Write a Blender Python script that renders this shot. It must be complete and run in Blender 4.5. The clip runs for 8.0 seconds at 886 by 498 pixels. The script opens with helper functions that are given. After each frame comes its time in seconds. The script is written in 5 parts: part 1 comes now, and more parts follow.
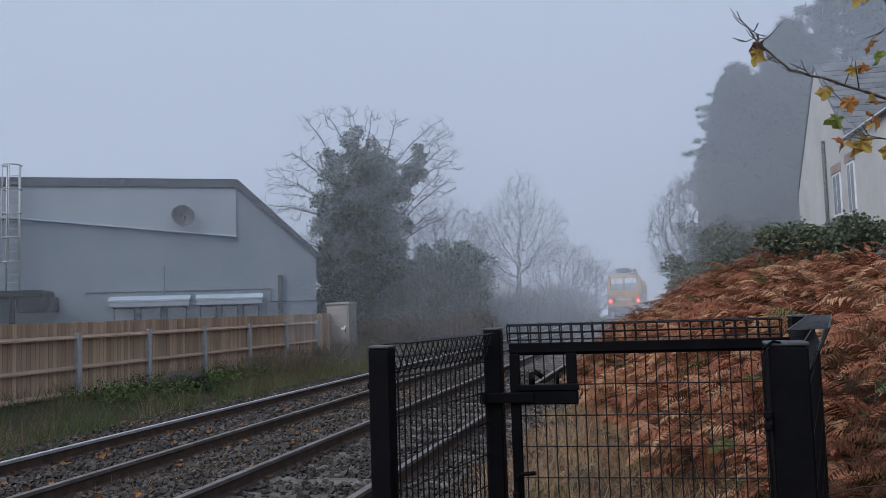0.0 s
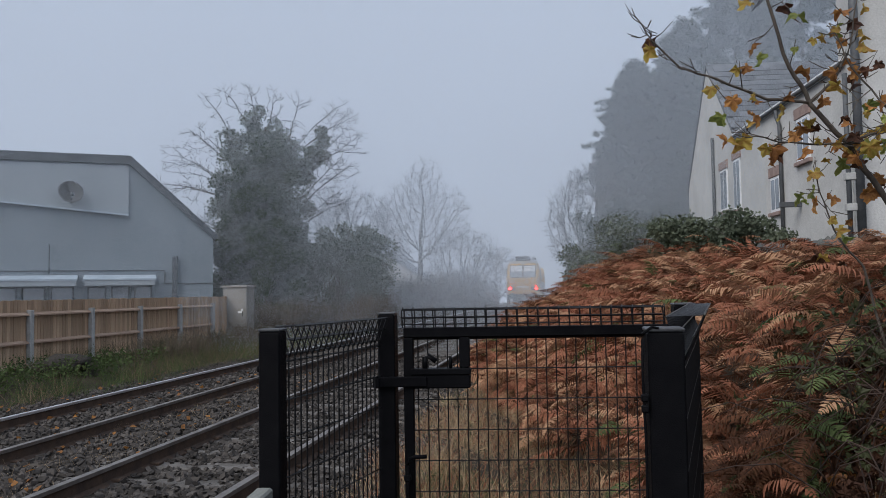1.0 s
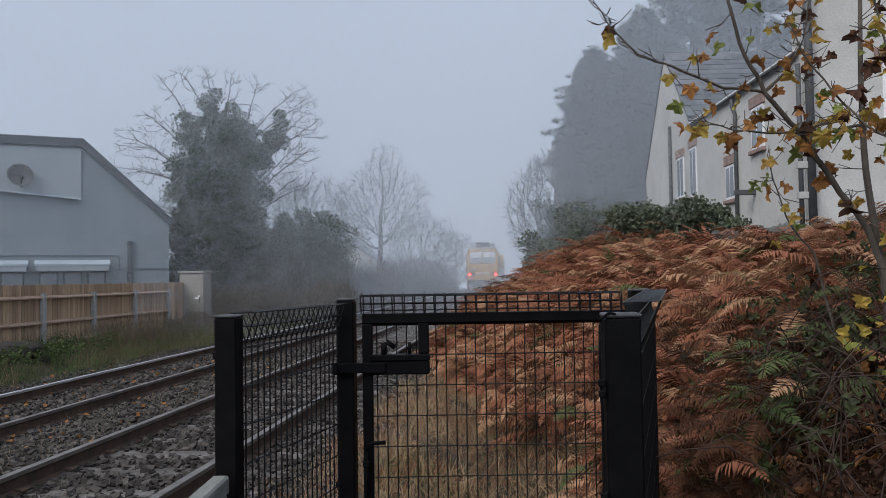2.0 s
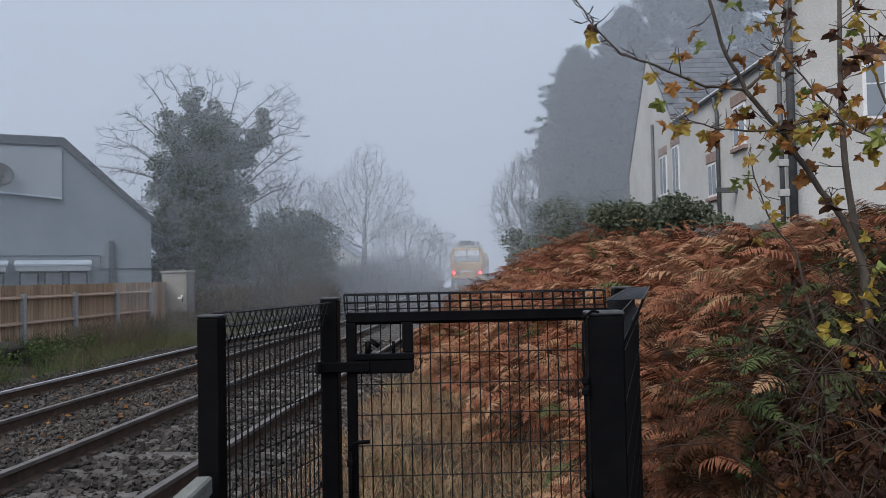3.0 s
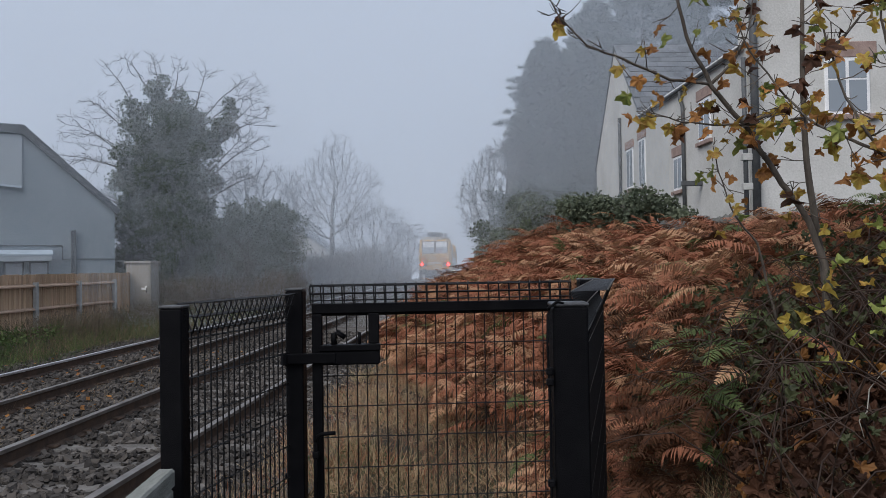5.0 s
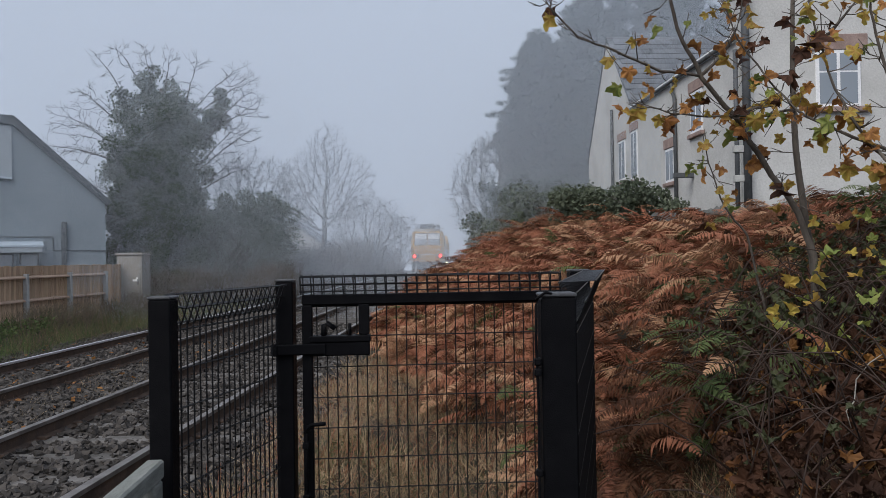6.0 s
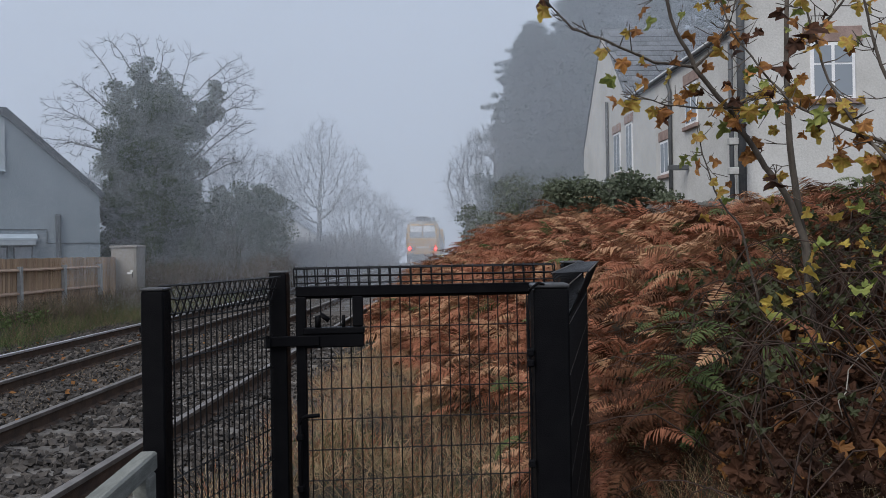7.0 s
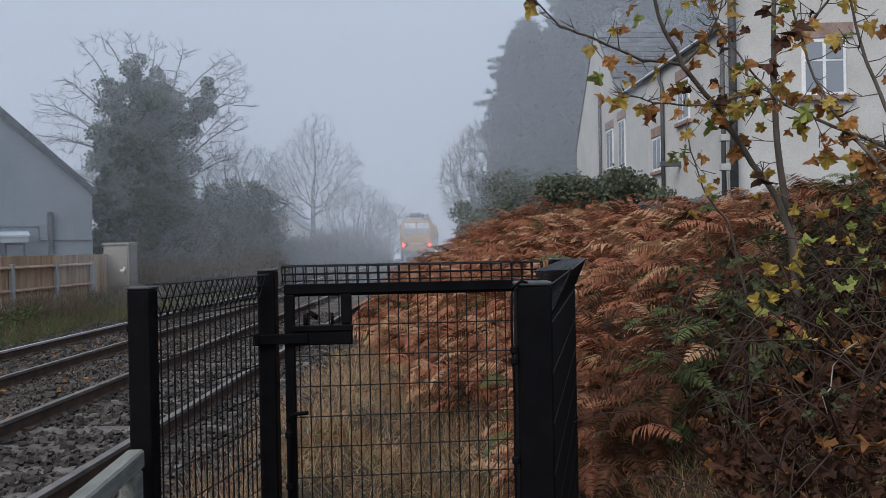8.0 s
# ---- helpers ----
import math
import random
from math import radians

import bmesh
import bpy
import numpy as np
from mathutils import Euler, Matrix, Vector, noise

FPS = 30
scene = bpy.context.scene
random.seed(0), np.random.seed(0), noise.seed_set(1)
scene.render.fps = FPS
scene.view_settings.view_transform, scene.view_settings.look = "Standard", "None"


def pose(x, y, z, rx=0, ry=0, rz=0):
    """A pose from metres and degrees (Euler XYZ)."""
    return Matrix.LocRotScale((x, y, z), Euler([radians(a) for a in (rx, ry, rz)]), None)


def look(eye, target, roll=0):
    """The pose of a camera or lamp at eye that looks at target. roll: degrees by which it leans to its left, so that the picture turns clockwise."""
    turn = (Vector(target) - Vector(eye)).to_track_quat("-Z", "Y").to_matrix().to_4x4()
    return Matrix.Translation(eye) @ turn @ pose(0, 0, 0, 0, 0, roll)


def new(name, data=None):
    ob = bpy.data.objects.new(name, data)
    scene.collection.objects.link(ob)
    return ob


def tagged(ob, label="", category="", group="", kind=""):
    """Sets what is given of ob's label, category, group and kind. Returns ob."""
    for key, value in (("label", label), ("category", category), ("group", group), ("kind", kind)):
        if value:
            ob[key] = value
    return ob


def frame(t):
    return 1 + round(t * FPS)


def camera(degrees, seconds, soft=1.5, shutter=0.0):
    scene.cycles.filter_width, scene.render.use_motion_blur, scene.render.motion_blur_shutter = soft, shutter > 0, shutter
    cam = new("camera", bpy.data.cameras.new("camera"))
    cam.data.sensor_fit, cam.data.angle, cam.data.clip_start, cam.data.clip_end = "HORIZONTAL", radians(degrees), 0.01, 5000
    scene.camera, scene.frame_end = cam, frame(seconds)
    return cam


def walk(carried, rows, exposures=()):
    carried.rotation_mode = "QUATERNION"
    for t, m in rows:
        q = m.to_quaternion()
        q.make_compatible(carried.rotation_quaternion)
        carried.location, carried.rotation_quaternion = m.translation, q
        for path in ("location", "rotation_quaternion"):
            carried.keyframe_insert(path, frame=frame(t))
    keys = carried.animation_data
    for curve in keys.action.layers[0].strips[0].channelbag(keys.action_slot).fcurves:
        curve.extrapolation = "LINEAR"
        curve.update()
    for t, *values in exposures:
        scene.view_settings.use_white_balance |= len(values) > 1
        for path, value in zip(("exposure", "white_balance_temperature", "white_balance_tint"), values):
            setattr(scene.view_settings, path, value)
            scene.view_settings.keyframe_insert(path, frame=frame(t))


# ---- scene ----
# ---- camera ----
cam = camera(57.16, 8.0, soft=0.55)
PATH = [
    (0.0, pose(-0.0347, -0.0251, 1.4793, 94.150, 1.759, 15.352)),
    (0.5, pose(-0.0118, -0.0254, 1.4767, 93.648, 1.028, 10.915)),
    (1.0, pose(-0.0058, -0.0131, 1.4718, 92.977, 0.919, 8.436)),
    (1.5, pose(-0.0048, -0.0037, 1.4716, 92.255, 0.836, 6.689)),
    (3.0, pose(-0.0019, 0.0020, 1.4726, 91.814, 1.121, 4.511)),
    (3.5, pose(0.0017, 0.0028, 1.4715, 91.782, 1.130, 3.894)),
    (4.0, pose(0.0000, 0.0000, 1.4700, 91.650, 1.100, 3.300)),
    (4.5, pose(0.0007, 0.0073, 1.4716, 91.436, 1.013, 2.711)),
    (6.0, pose(0.0165, 0.0089, 1.4667, 90.598, 0.910, 1.741)),
    (6.5, pose(0.0174, 0.0090, 1.4663, 90.308, 0.941, 1.549)),
    (7.0, pose(0.0239, 0.0111, 1.4619, 90.069, 0.948, 1.414)),
    (7.5, pose(0.0371, 0.0040, 1.4646, 89.867, 0.990, 1.257)),
    (8.0, pose(0.0544, 0.0011, 1.4672, 89.805, 1.072, 1.005)),
]
walk(cam, PATH, [(0.0, 0.14, 6150, 13), (0.5, 0.14, 6250, 12), (1.2, 0.16, 6400, 11), (3.0, 0.20, 6440, 11), (8.0, 0.20, 6440, 11)])

# ---- world and light: thick morning mist under an overcast sky ----
SKY = (0.455, 0.515, 0.63)
world = bpy.data.worlds.new("misty_sky")
scene.world = world
world.use_nodes = True
wn = world.node_tree.nodes
wl = world.node_tree.links
wn.clear()
w_out = wn.new("ShaderNodeOutputWorld")
w_bg = wn.new("ShaderNodeBackground")
w_sky = wn.new("ShaderNodeTexSky")
w_sky.sky_type = "NISHITA"
w_sky.sun_disc = False
w_sky.sun_elevation = radians(30)
w_sky.sun_rotation = radians(200)
w_bg_sky = wn.new("ShaderNodeBackground")
w_bg_sky.inputs["Strength"].default_value = 0.06
wl.new(w_sky.outputs["Color"], w_bg_sky.inputs["Color"])
w_bg.inputs["Color"].default_value = (*SKY, 1)
w_bg.inputs["Strength"].default_value = 1.0
w_tc = wn.new("ShaderNodeTexCoord")
w_sep = wn.new("ShaderNodeSeparateXYZ")
w_rng = wn.new("ShaderNodeMapRange")
w_rng.inputs["From Min"].default_value, w_rng.inputs["From Max"].default_value = -0.7, 0.7
w_rng.inputs["To Min"].default_value, w_rng.inputs["To Max"].default_value = 0.88, 1.14
wl.new(w_tc.outputs["Generated"], w_sep.inputs[0])
wl.new(w_sep.outputs["X"], w_rng.inputs["Value"])
wl.new(w_rng.outputs[0], w_bg.inputs["Strength"])
w_mix = wn.new("ShaderNodeMixShader")
w_mix.inputs[0].default_value = 0.94
wl.new(w_bg_sky.outputs[0], w_mix.inputs[1])
wl.new(w_bg.outputs[0], w_mix.inputs[2])
wl.new(w_mix.outputs[0], w_out.inputs["Surface"])

sun_data = bpy.data.lights.new("sun", "SUN")
sun_data.energy = 2.2
sun_data.angle = radians(50)
sun_data.color = (1.0, 0.97, 0.93)
sun = new("sun", sun_data)
sun.matrix_world = look((0, 0, 24), (14, 20, 0))

# ---- materials ----
def mat(name, c1, c2, scale=6.0, rough=0.8, bump=0.0, bscale=None, metal=0.0, c3=None, spec=0.3, island=0.0, vary=0.0, transl=0.0, stretch=(1, 1, 1)):
    """Two colours mixed by noise at two scales, with fine relief; island / vary: change of value from piece to piece."""
    m = bpy.data.materials.new(name)
    m.use_nodes = True
    n, l = m.node_tree.nodes, m.node_tree.links
    b = n["Principled BSDF"]
    b.inputs["Roughness"].default_value = rough
    b.inputs["Metallic"].default_value = metal
    b.inputs["Specular IOR Level"].default_value = spec
    tc = n.new("ShaderNodeTexCoord")
    mp = n.new("ShaderNodeMapping")
    mp.inputs["Scale"].default_value = stretch
    l.new(tc.outputs["Object"], mp.inputs["Vector"])
    big = n.new("ShaderNodeTexNoise")
    big.inputs["Scale"].default_value = scale
    big.inputs["Detail"].default_value = 6
    big.inputs["Roughness"].default_value = 0.65
    l.new(mp.outputs[0], big.inputs["Vector"])
    ramp = n.new("ShaderNodeValToRGB")
    ramp.color_ramp.elements[0].position, ramp.color_ramp.elements[1].position = 0.36, 0.64
    ramp.color_ramp.elements[0].color = (*c1, 1)
    ramp.color_ramp.elements[1].color = (*c2, 1)
    if c3:
        e = ramp.color_ramp.elements.new(0.78)
        e.color = (*c3, 1)
    l.new(big.outputs["Fac"], ramp.inputs["Fac"])
    col = ramp.outputs["Color"]
    fine = n.new("ShaderNodeTexNoise")
    fine.inputs["Scale"].default_value = bscale or scale * 9
    fine.inputs["Detail"].default_value = 4
    l.new(mp.outputs[0], fine.inputs["Vector"])
    hs = n.new("ShaderNodeHueSaturation")
    mr = n.new("ShaderNodeMapRange")
    mr.inputs["To Min"].default_value, mr.inputs["To Max"].default_value = 0.8, 1.2
    l.new(fine.outputs["Fac"], mr.inputs["Value"])
    l.new(mr.outputs[0], hs.inputs["Value"])
    l.new(col, hs.inputs["Color"])
    col = hs.outputs["Color"]
    if island or vary:
        src = n.new("ShaderNodeNewGeometry").outputs["Random Per Island"] if island else n.new("ShaderNodeObjectInfo").outputs["Random"]
        amt = island or vary
        h2 = n.new("ShaderNodeHueSaturation")
        m2 = n.new("ShaderNodeMapRange")
        m2.inputs["To Min"].default_value, m2.inputs["To Max"].default_value = 1 - amt, 1 + amt
        l.new(src, m2.inputs["Value"])
        l.new(m2.outputs[0], h2.inputs["Value"])
        l.new(col, h2.inputs["Color"])
        col = h2.outputs["Color"]
    l.new(col, b.inputs["Base Color"])
    if bump:
        bp = n.new("ShaderNodeBump")
        bp.inputs["Strength"].default_value = bump
        bp.inputs["Distance"].default_value = 0.01
        l.new(fine.outputs["Fac"], bp.inputs["Height"])
        l.new(bp.outputs[0], b.inputs["Normal"])
    if transl:
        t = n.new("ShaderNodeBsdfTranslucent")
        l.new(col, t.inputs["Color"])
        mx = n.new("ShaderNodeMixShader")
        mx.inputs[0].default_value = transl
        l.new(b.outputs[0], mx.inputs[1])
        l.new(t.outputs[0], mx.inputs[2])
        l.new(mx.outputs[0], n["Material Output"].inputs["Surface"])
    return m


def glow(name, color, strength):
    m = bpy.data.materials.new(name)
    m.use_nodes = True
    n, l = m.node_tree.nodes, m.node_tree.links
    n.remove(n["Principled BSDF"])
    e = n.new("ShaderNodeEmission")
    e.inputs["Color"].default_value, e.inputs["Strength"].default_value = (*color, 1), strength
    l.new(e.outputs[0], n["Material Output"].inputs["Surface"])
    return m


def glass(name, tint=(0.6, 0.65, 0.7), rough=0.05):
    m = bpy.data.materials.new(name)
    m.use_nodes = True
    b = m.node_tree.nodes["Principled BSDF"]
    b.inputs["Base Color"].default_value = (*tint, 1)
    b.inputs["Roughness"].default_value = rough
    b.inputs["Specular IOR Level"].default_value = 0.9
    b.inputs["Transmission Weight"].default_value = 0.25
    return m


M_BLACK = mat("black_coated_steel", (0.004, 0.004, 0.005), (0.007, 0.007, 0.008), 9, 0.5, 0.25, 260, spec=0.05)
M_WIRE = mat("black_coated_wire", (0.006, 0.006, 0.007), (0.010, 0.010, 0.011), 20, 0.38, 0.1, spec=0.35)
M_ZINC = mat("galvanised_steel", (0.33, 0.34, 0.34), (0.45, 0.46, 0.46), 14, 0.5, 0.15, metal=0.5)
M_OLDWOOD = mat("weathered_grey_timber", (0.15, 0.16, 0.145), (0.25, 0.26, 0.24), 5, 0.85, 0.5, 70, stretch=(6, 1, 6))
M_RAILSIDE = mat("rusty_rail_steel", (0.055, 0.038, 0.030), (0.10, 0.065, 0.045), 7, 0.85, 0.4, 90)
M_RAILDULL = mat("dull_rail_head", (0.14, 0.125, 0.115), (0.24, 0.22, 0.205), 5, 0.45, 0.1, metal=0.5)
M_RAILTOP = mat("polished_rail_head", (0.62, 0.63, 0.65), (0.75, 0.76, 0.78), 5, 0.42, 0.05, metal=0.85)
M_SLEEPER = mat("weathered_concrete_sleeper", (0.070, 0.064, 0.058), (0.16, 0.15, 0.14), 5, 0.95, 0.8, 60, vary=0.3)
M_WSLEEPER = mat("oily_timber_sleeper", (0.050, 0.042, 0.035), (0.10, 0.085, 0.07), 4, 0.9, 0.6, 60, vary=0.25)
M_STONE = mat("granite_ballast", (0.033, 0.029, 0.026), (0.080, 0.071, 0.064), 3, 0.9, 0.5, 60, island=0.5)
M_BED = mat("ballast_bed", (0.030, 0.026, 0.022), (0.068, 0.059, 0.050), 16, 0.95, 1.0, 45, c3=(0.085, 0.067, 0.048))
M_CAP = mat("worn_black_post_cap", (0.03, 0.031, 0.034), (0.07, 0.072, 0.076), 25, 0.4, 0.2, spec=0.4)
M_DKGREEN = mat("dark_bramble_leaf", (0.030, 0.037, 0.015), (0.068, 0.074, 0.030), 3, 0.6, transl=0.2, island=0.35)
M_SOIL = mat("grassy_soil", (0.022, 0.018, 0.012), (0.045, 0.034, 0.022), 1.3, 0.95, 1.0, 30, c3=(0.035, 0.042, 0.018))
M_CONC = mat("concrete_post", (0.33, 0.33, 0.32), (0.45, 0.45, 0.43), 6, 0.9, 0.4, 80)
M_BOARD = mat("new_softwood_board", (0.37, 0.255, 0.17), (0.50, 0.36, 0.25), 3, 0.8, 0.3, 50, vary=0.22, stretch=(4, 4, 0.5))
M_BOARDRAIL = mat("softwood_fence_rail", (0.36, 0.25, 0.18), (0.48, 0.35, 0.26), 3, 0.8, 0.3, 50, stretch=(4, 0.5, 4))
M_CLAD = mat("grey_blue_render", (0.18, 0.217, 0.24), (0.215, 0.252, 0.278), 0.7, 0.75, 0.2, 60)
M_CLADUP = mat("pale_grey_cladding", (0.28, 0.32, 0.345), (0.315, 0.355, 0.385), 0.7, 0.7, 0.15, 60)
M_TRIM = mat("dark_grey_roof_trim", (0.060, 0.070, 0.080), (0.085, 0.095, 0.105), 2, 0.6, 0.1)
M_CANOPY = mat("pale_blue_grey_canopy", (0.33, 0.40, 0.46), (0.42, 0.49, 0.55), 2, 0.5, 0.1)
M_RENDER = mat("white_roughcast_render", (0.46, 0.455, 0.435), (0.56, 0.555, 0.535), 0.9, 0.95, 1.0, 24)
M_SLATE = mat("grey_roof_slate", (0.115, 0.125, 0.14), (0.20, 0.215, 0.235), 2.0, 0.6, 0.5, 30, vary=0.25)
M_PIPE = mat("grey_plastic_downpipe", (0.065, 0.07, 0.075), (0.10, 0.105, 0.11), 6, 0.55, 0.1)
M_SANDST = mat("red_sandstone_surround", (0.25, 0.18, 0.155), (0.35, 0.26, 0.23), 5, 0.9, 0.5, 60)
M_WHITE = mat("white_window_paint", (0.70, 0.71, 0.72), (0.80, 0.80, 0.80), 5, 0.5, 0.1)
M_GLASS = glass("window_glass", (0.30, 0.34, 0.38))
M_DRYSTONE = mat("dark_mossy_walling_stone", (0.06, 0.062, 0.055), (0.15, 0.15, 0.14), 5, 0.95, 0.8, 50, vary=0.3)
M_CABINET = mat("beige_grey_steel_cabinet", (0.22, 0.205, 0.18), (0.27, 0.25, 0.225), 3, 0.55, 0.1)
M_LABEL = mat("white_label", (0.72, 0.72, 0.70), (0.82, 0.82, 0.80), 9, 0.6)
M_BARK = mat("smooth_sycamore_bark", (0.060, 0.050, 0.042), (0.135, 0.115, 0.095), 9, 0.9, 0.6, 60, stretch=(1, 1, 0.4))
M_TWIG = mat("grey_lichened_twig_bark", (0.055, 0.050, 0.045), (0.105, 0.097, 0.09), 5, 0.95, 0.2)
M_IVY = mat("ivy_leaves", (0.055, 0.075, 0.045), (0.085, 0.105, 0.065), 0.5, 0.7, island=0.15, transl=0.35)
M_CONIFER = mat("cypress_foliage", (0.055, 0.075, 0.055), (0.085, 0.105, 0.08), 0.5, 0.8, island=0.15, transl=0.35)
M_HEDGE = mat("evergreen_shrub_leaves", (0.085, 0.105, 0.068), (0.145, 0.165, 0.11), 1.2, 0.6, island=0.35, transl=0.3)
M_SCRUB = mat("dead_lineside_stalks", (0.085, 0.070, 0.052), (0.16, 0.13, 0.10), 1.0, 0.95, island=0.25, transl=0.3)
M_RUST = mat("rust_brown_bracken", (0.175, 0.064, 0.033), (0.345, 0.140, 0.078), 2.5, 0.85, transl=0.2, island=0.18)
M_TAN = mat("tan_bracken", (0.31, 0.165, 0.088), (0.47, 0.275, 0.16), 2.5, 0.85, transl=0.2, island=0.18)
M_BROWN = mat("dead_dark_bracken", (0.066, 0.028, 0.014), (0.145, 0.062, 0.030), 2.5, 0.9, transl=0.25, island=0.2)
M_FGREEN = mat("green_bracken", (0.055, 0.085, 0.027), (0.115, 0.145, 0.05), 2.5, 0.75, transl=0.3, island=0.2)
M_STRAW = mat("dry_grass", (0.29, 0.205, 0.12), (0.55, 0.41, 0.25), 1.5, 0.9, transl=0.3, island=0.4)
M_GRASS = mat("green_grass", (0.045, 0.075, 0.026), (0.095, 0.125, 0.045), 0.9, 0.85, transl=0.3, island=0.35)
M_DEADGR = mat("brown_dead_grass", (0.12, 0.085, 0.055), (0.22, 0.165, 0.105), 1.2, 0.9, transl=0.3, island=0.3)
M_LYEL = mat("yellow_autumn_leaf", (0.32, 0.16, 0.04), (0.48, 0.38, 0.08), 2.6, 0.6, transl=0.35, vary=0.25, c3=(0.24, 0.27, 0.06))
M_LORA = mat("orange_brown_leaf", (0.20, 0.082, 0.032), (0.42, 0.20, 0.055), 2.6, 0.65, transl=0.35, vary=0.3, c3=(0.46, 0.32, 0.08))
M_LGRN = mat("yellow_green_leaf", (0.14, 0.19, 0.05), (0.30, 0.31, 0.08), 2.6, 0.6, transl=0.35, vary=0.25, c3=(0.38, 0.28, 0.06))
M_LBRN = mat("withered_brown_leaf", (0.033, 0.015, 0.009), (0.095, 0.041, 0.021), 2.6, 0.8, transl=0.2, vary=0.3)
M_YEL = mat("rail_yellow_paint", (0.62, 0.34, 0.05), (0.70, 0.41, 0.08), 1.5, 0.45, 0.05, spec=0.5)
M_GREYBOX = mat("dirty_grey_paint", (0.13, 0.135, 0.14), (0.20, 0.205, 0.21), 1.2, 0.6, 0.1)
M_DIRT = mat("grimy_underframe", (0.030, 0.027, 0.024), (0.065, 0.058, 0.05), 4, 0.85, 0.4)
M_CREAM = mat("grimy_cream_roof", (0.42, 0.37, 0.30), (0.55, 0.50, 0.42), 3, 0.7, 0.1)
M_WRAIL = mat("white_painted_rail", (0.68, 0.69, 0.68), (0.78, 0.78, 0.77), 6, 0.5)
M_RED = glow("tail_lamp_red", (1.0, 0.014, 0.008), 17.0)
M_LAMP = glow("underframe_lamp", (1.0, 0.85, 0.45), 6.0)
# no lamp: distant haze put in as emission matched to the sky colour
M_MISTGLOW = glow("glowing_mist_backdrop", (SKY[0] * 1.0, SKY[1] * 0.985, SKY[2] * 0.97), 1.0)

# ---- mesh helpers ----
def thing(name, at=(0, 0, 0), label="", category="", group="", kind="", rz=0):
    e = new(name)
    e.empty_display_size = 0.1
    e.matrix_world = pose(*at, 0, 0, rz)
    return tagged(e, label, category, group, kind)


def link(name, me, m, parent=None, label=""):
    if m is not None and not me.materials:
        me.materials.append(m)
    ob = new(name, me)
    ob.parent = parent
    if label:
        ob["label"] = label
    return ob


def part(name, bm, m, parent=None, label="", smooth=False):
    me = bpy.data.meshes.new(name)
    bm.to_mesh(me)
    bm.free()
    if smooth:
        me.polygons.foreach_set("use_smooth", [True] * len(me.polygons))
    return link(name, me, m, parent, label)


def box_into(bm, x0, x1, y0, y1, z0, z1, bev=0.0, m=None):
    r = bmesh.ops.create_cube(bm, size=1)
    vs = r["verts"]
    for v in vs:
        v.co = Vector(((x0 + x1) / 2 + v.co.x * (x1 - x0), (y0 + y1) / 2 + v.co.y * (y1 - y0), (z0 + z1) / 2 + v.co.z * (z1 - z0)))
    if bev:
        es = list({e for v in vs for e in v.link_edges})
        r2 = bmesh.ops.bevel(bm, geom=es, offset=bev, segments=1, affect="EDGES")
        vs = list({v for f in r2["faces"] for v in f.verts} | {v for v in vs if v.is_valid})
    if m is not None:
        for v in vs:
            v.co = m @ v.co
    return vs


def box(x0, x1, y0, y1, z0, z1, bev=0.0, m=None):
    bm = bmesh.new()
    box_into(bm, x0, x1, y0, y1, z0, z1, bev, m)
    return bm


def prism(profile, axis, a0, a1):
    """A closed outline drawn out along an axis ('x': outline is y,z; 'y': x,z; 'z': x,y)."""
    bm = bmesh.new()
    def co(p, a):
        return {"x": (a, p[0], p[1]), "y": (p[0], a, p[1]), "z": (p[0], p[1], a)}[axis]
    lo = [bm.verts.new(co(p, a0)) for p in profile]
    hi = [bm.verts.new(co(p, a1)) for p in profile]
    n = len(profile)
    for i in range(n):
        bm.faces.new((lo[i], lo[(i + 1) % n], hi[(i + 1) % n], hi[i]))
    bm.faces.new(lo[::-1])
    bm.faces.new(hi)
    bmesh.ops.recalc_face_normals(bm, faces=bm.faces)
    return bm


class Tubes:
    """Tapered tubes gathered into one mesh."""
    def __init__(self):
        self.v, self.f = [], []

    def add(self, pts, radii, sides=5, cap=True):
        pts = [Vector(p) for p in pts]
        base = len(self.v)
        n = len(pts)
        for i, p in enumerate(pts):
            d = (pts[min(i + 1, n - 1)] - pts[max(i - 1, 0)]).normalized()
            u = d.cross(Vector((0, 0, 1)) if abs(d.z) < 0.9 else Vector((1, 0, 0))).normalized()
            w = d.cross(u)
            for k in range(sides):
                a = 2 * math.pi * k / sides
                self.v.append(p + (u * math.cos(a) + w * math.sin(a)) * radii[i])
        for i in range(n - 1):
            for k in range(sides):
                a, b = base + i * sides + k, base + i * sides + (k + 1) % sides
                self.f.append((a, b, b + sides, a + sides))
        if cap:
            self.f.append(tuple(range(base + sides - 1, base - 1, -1)))
            self.f.append(tuple(range(base + (n - 1) * sides, base + n * sides)))

    def mesh(self, name, smooth=True):
        me = bpy.data.meshes.new(name)
        me.from_pydata([tuple(v) for v in self.v], [], self.f)
        if smooth:
            me.polygons.foreach_set("use_smooth", [True] * len(me.polygons))
        return me


def tube(name, pts, r, m, parent=None, label="", sides=8):
    t = Tubes()
    t.add(pts, [r] * len(pts), sides)
    return link(name, t.mesh(name), m, parent, label)


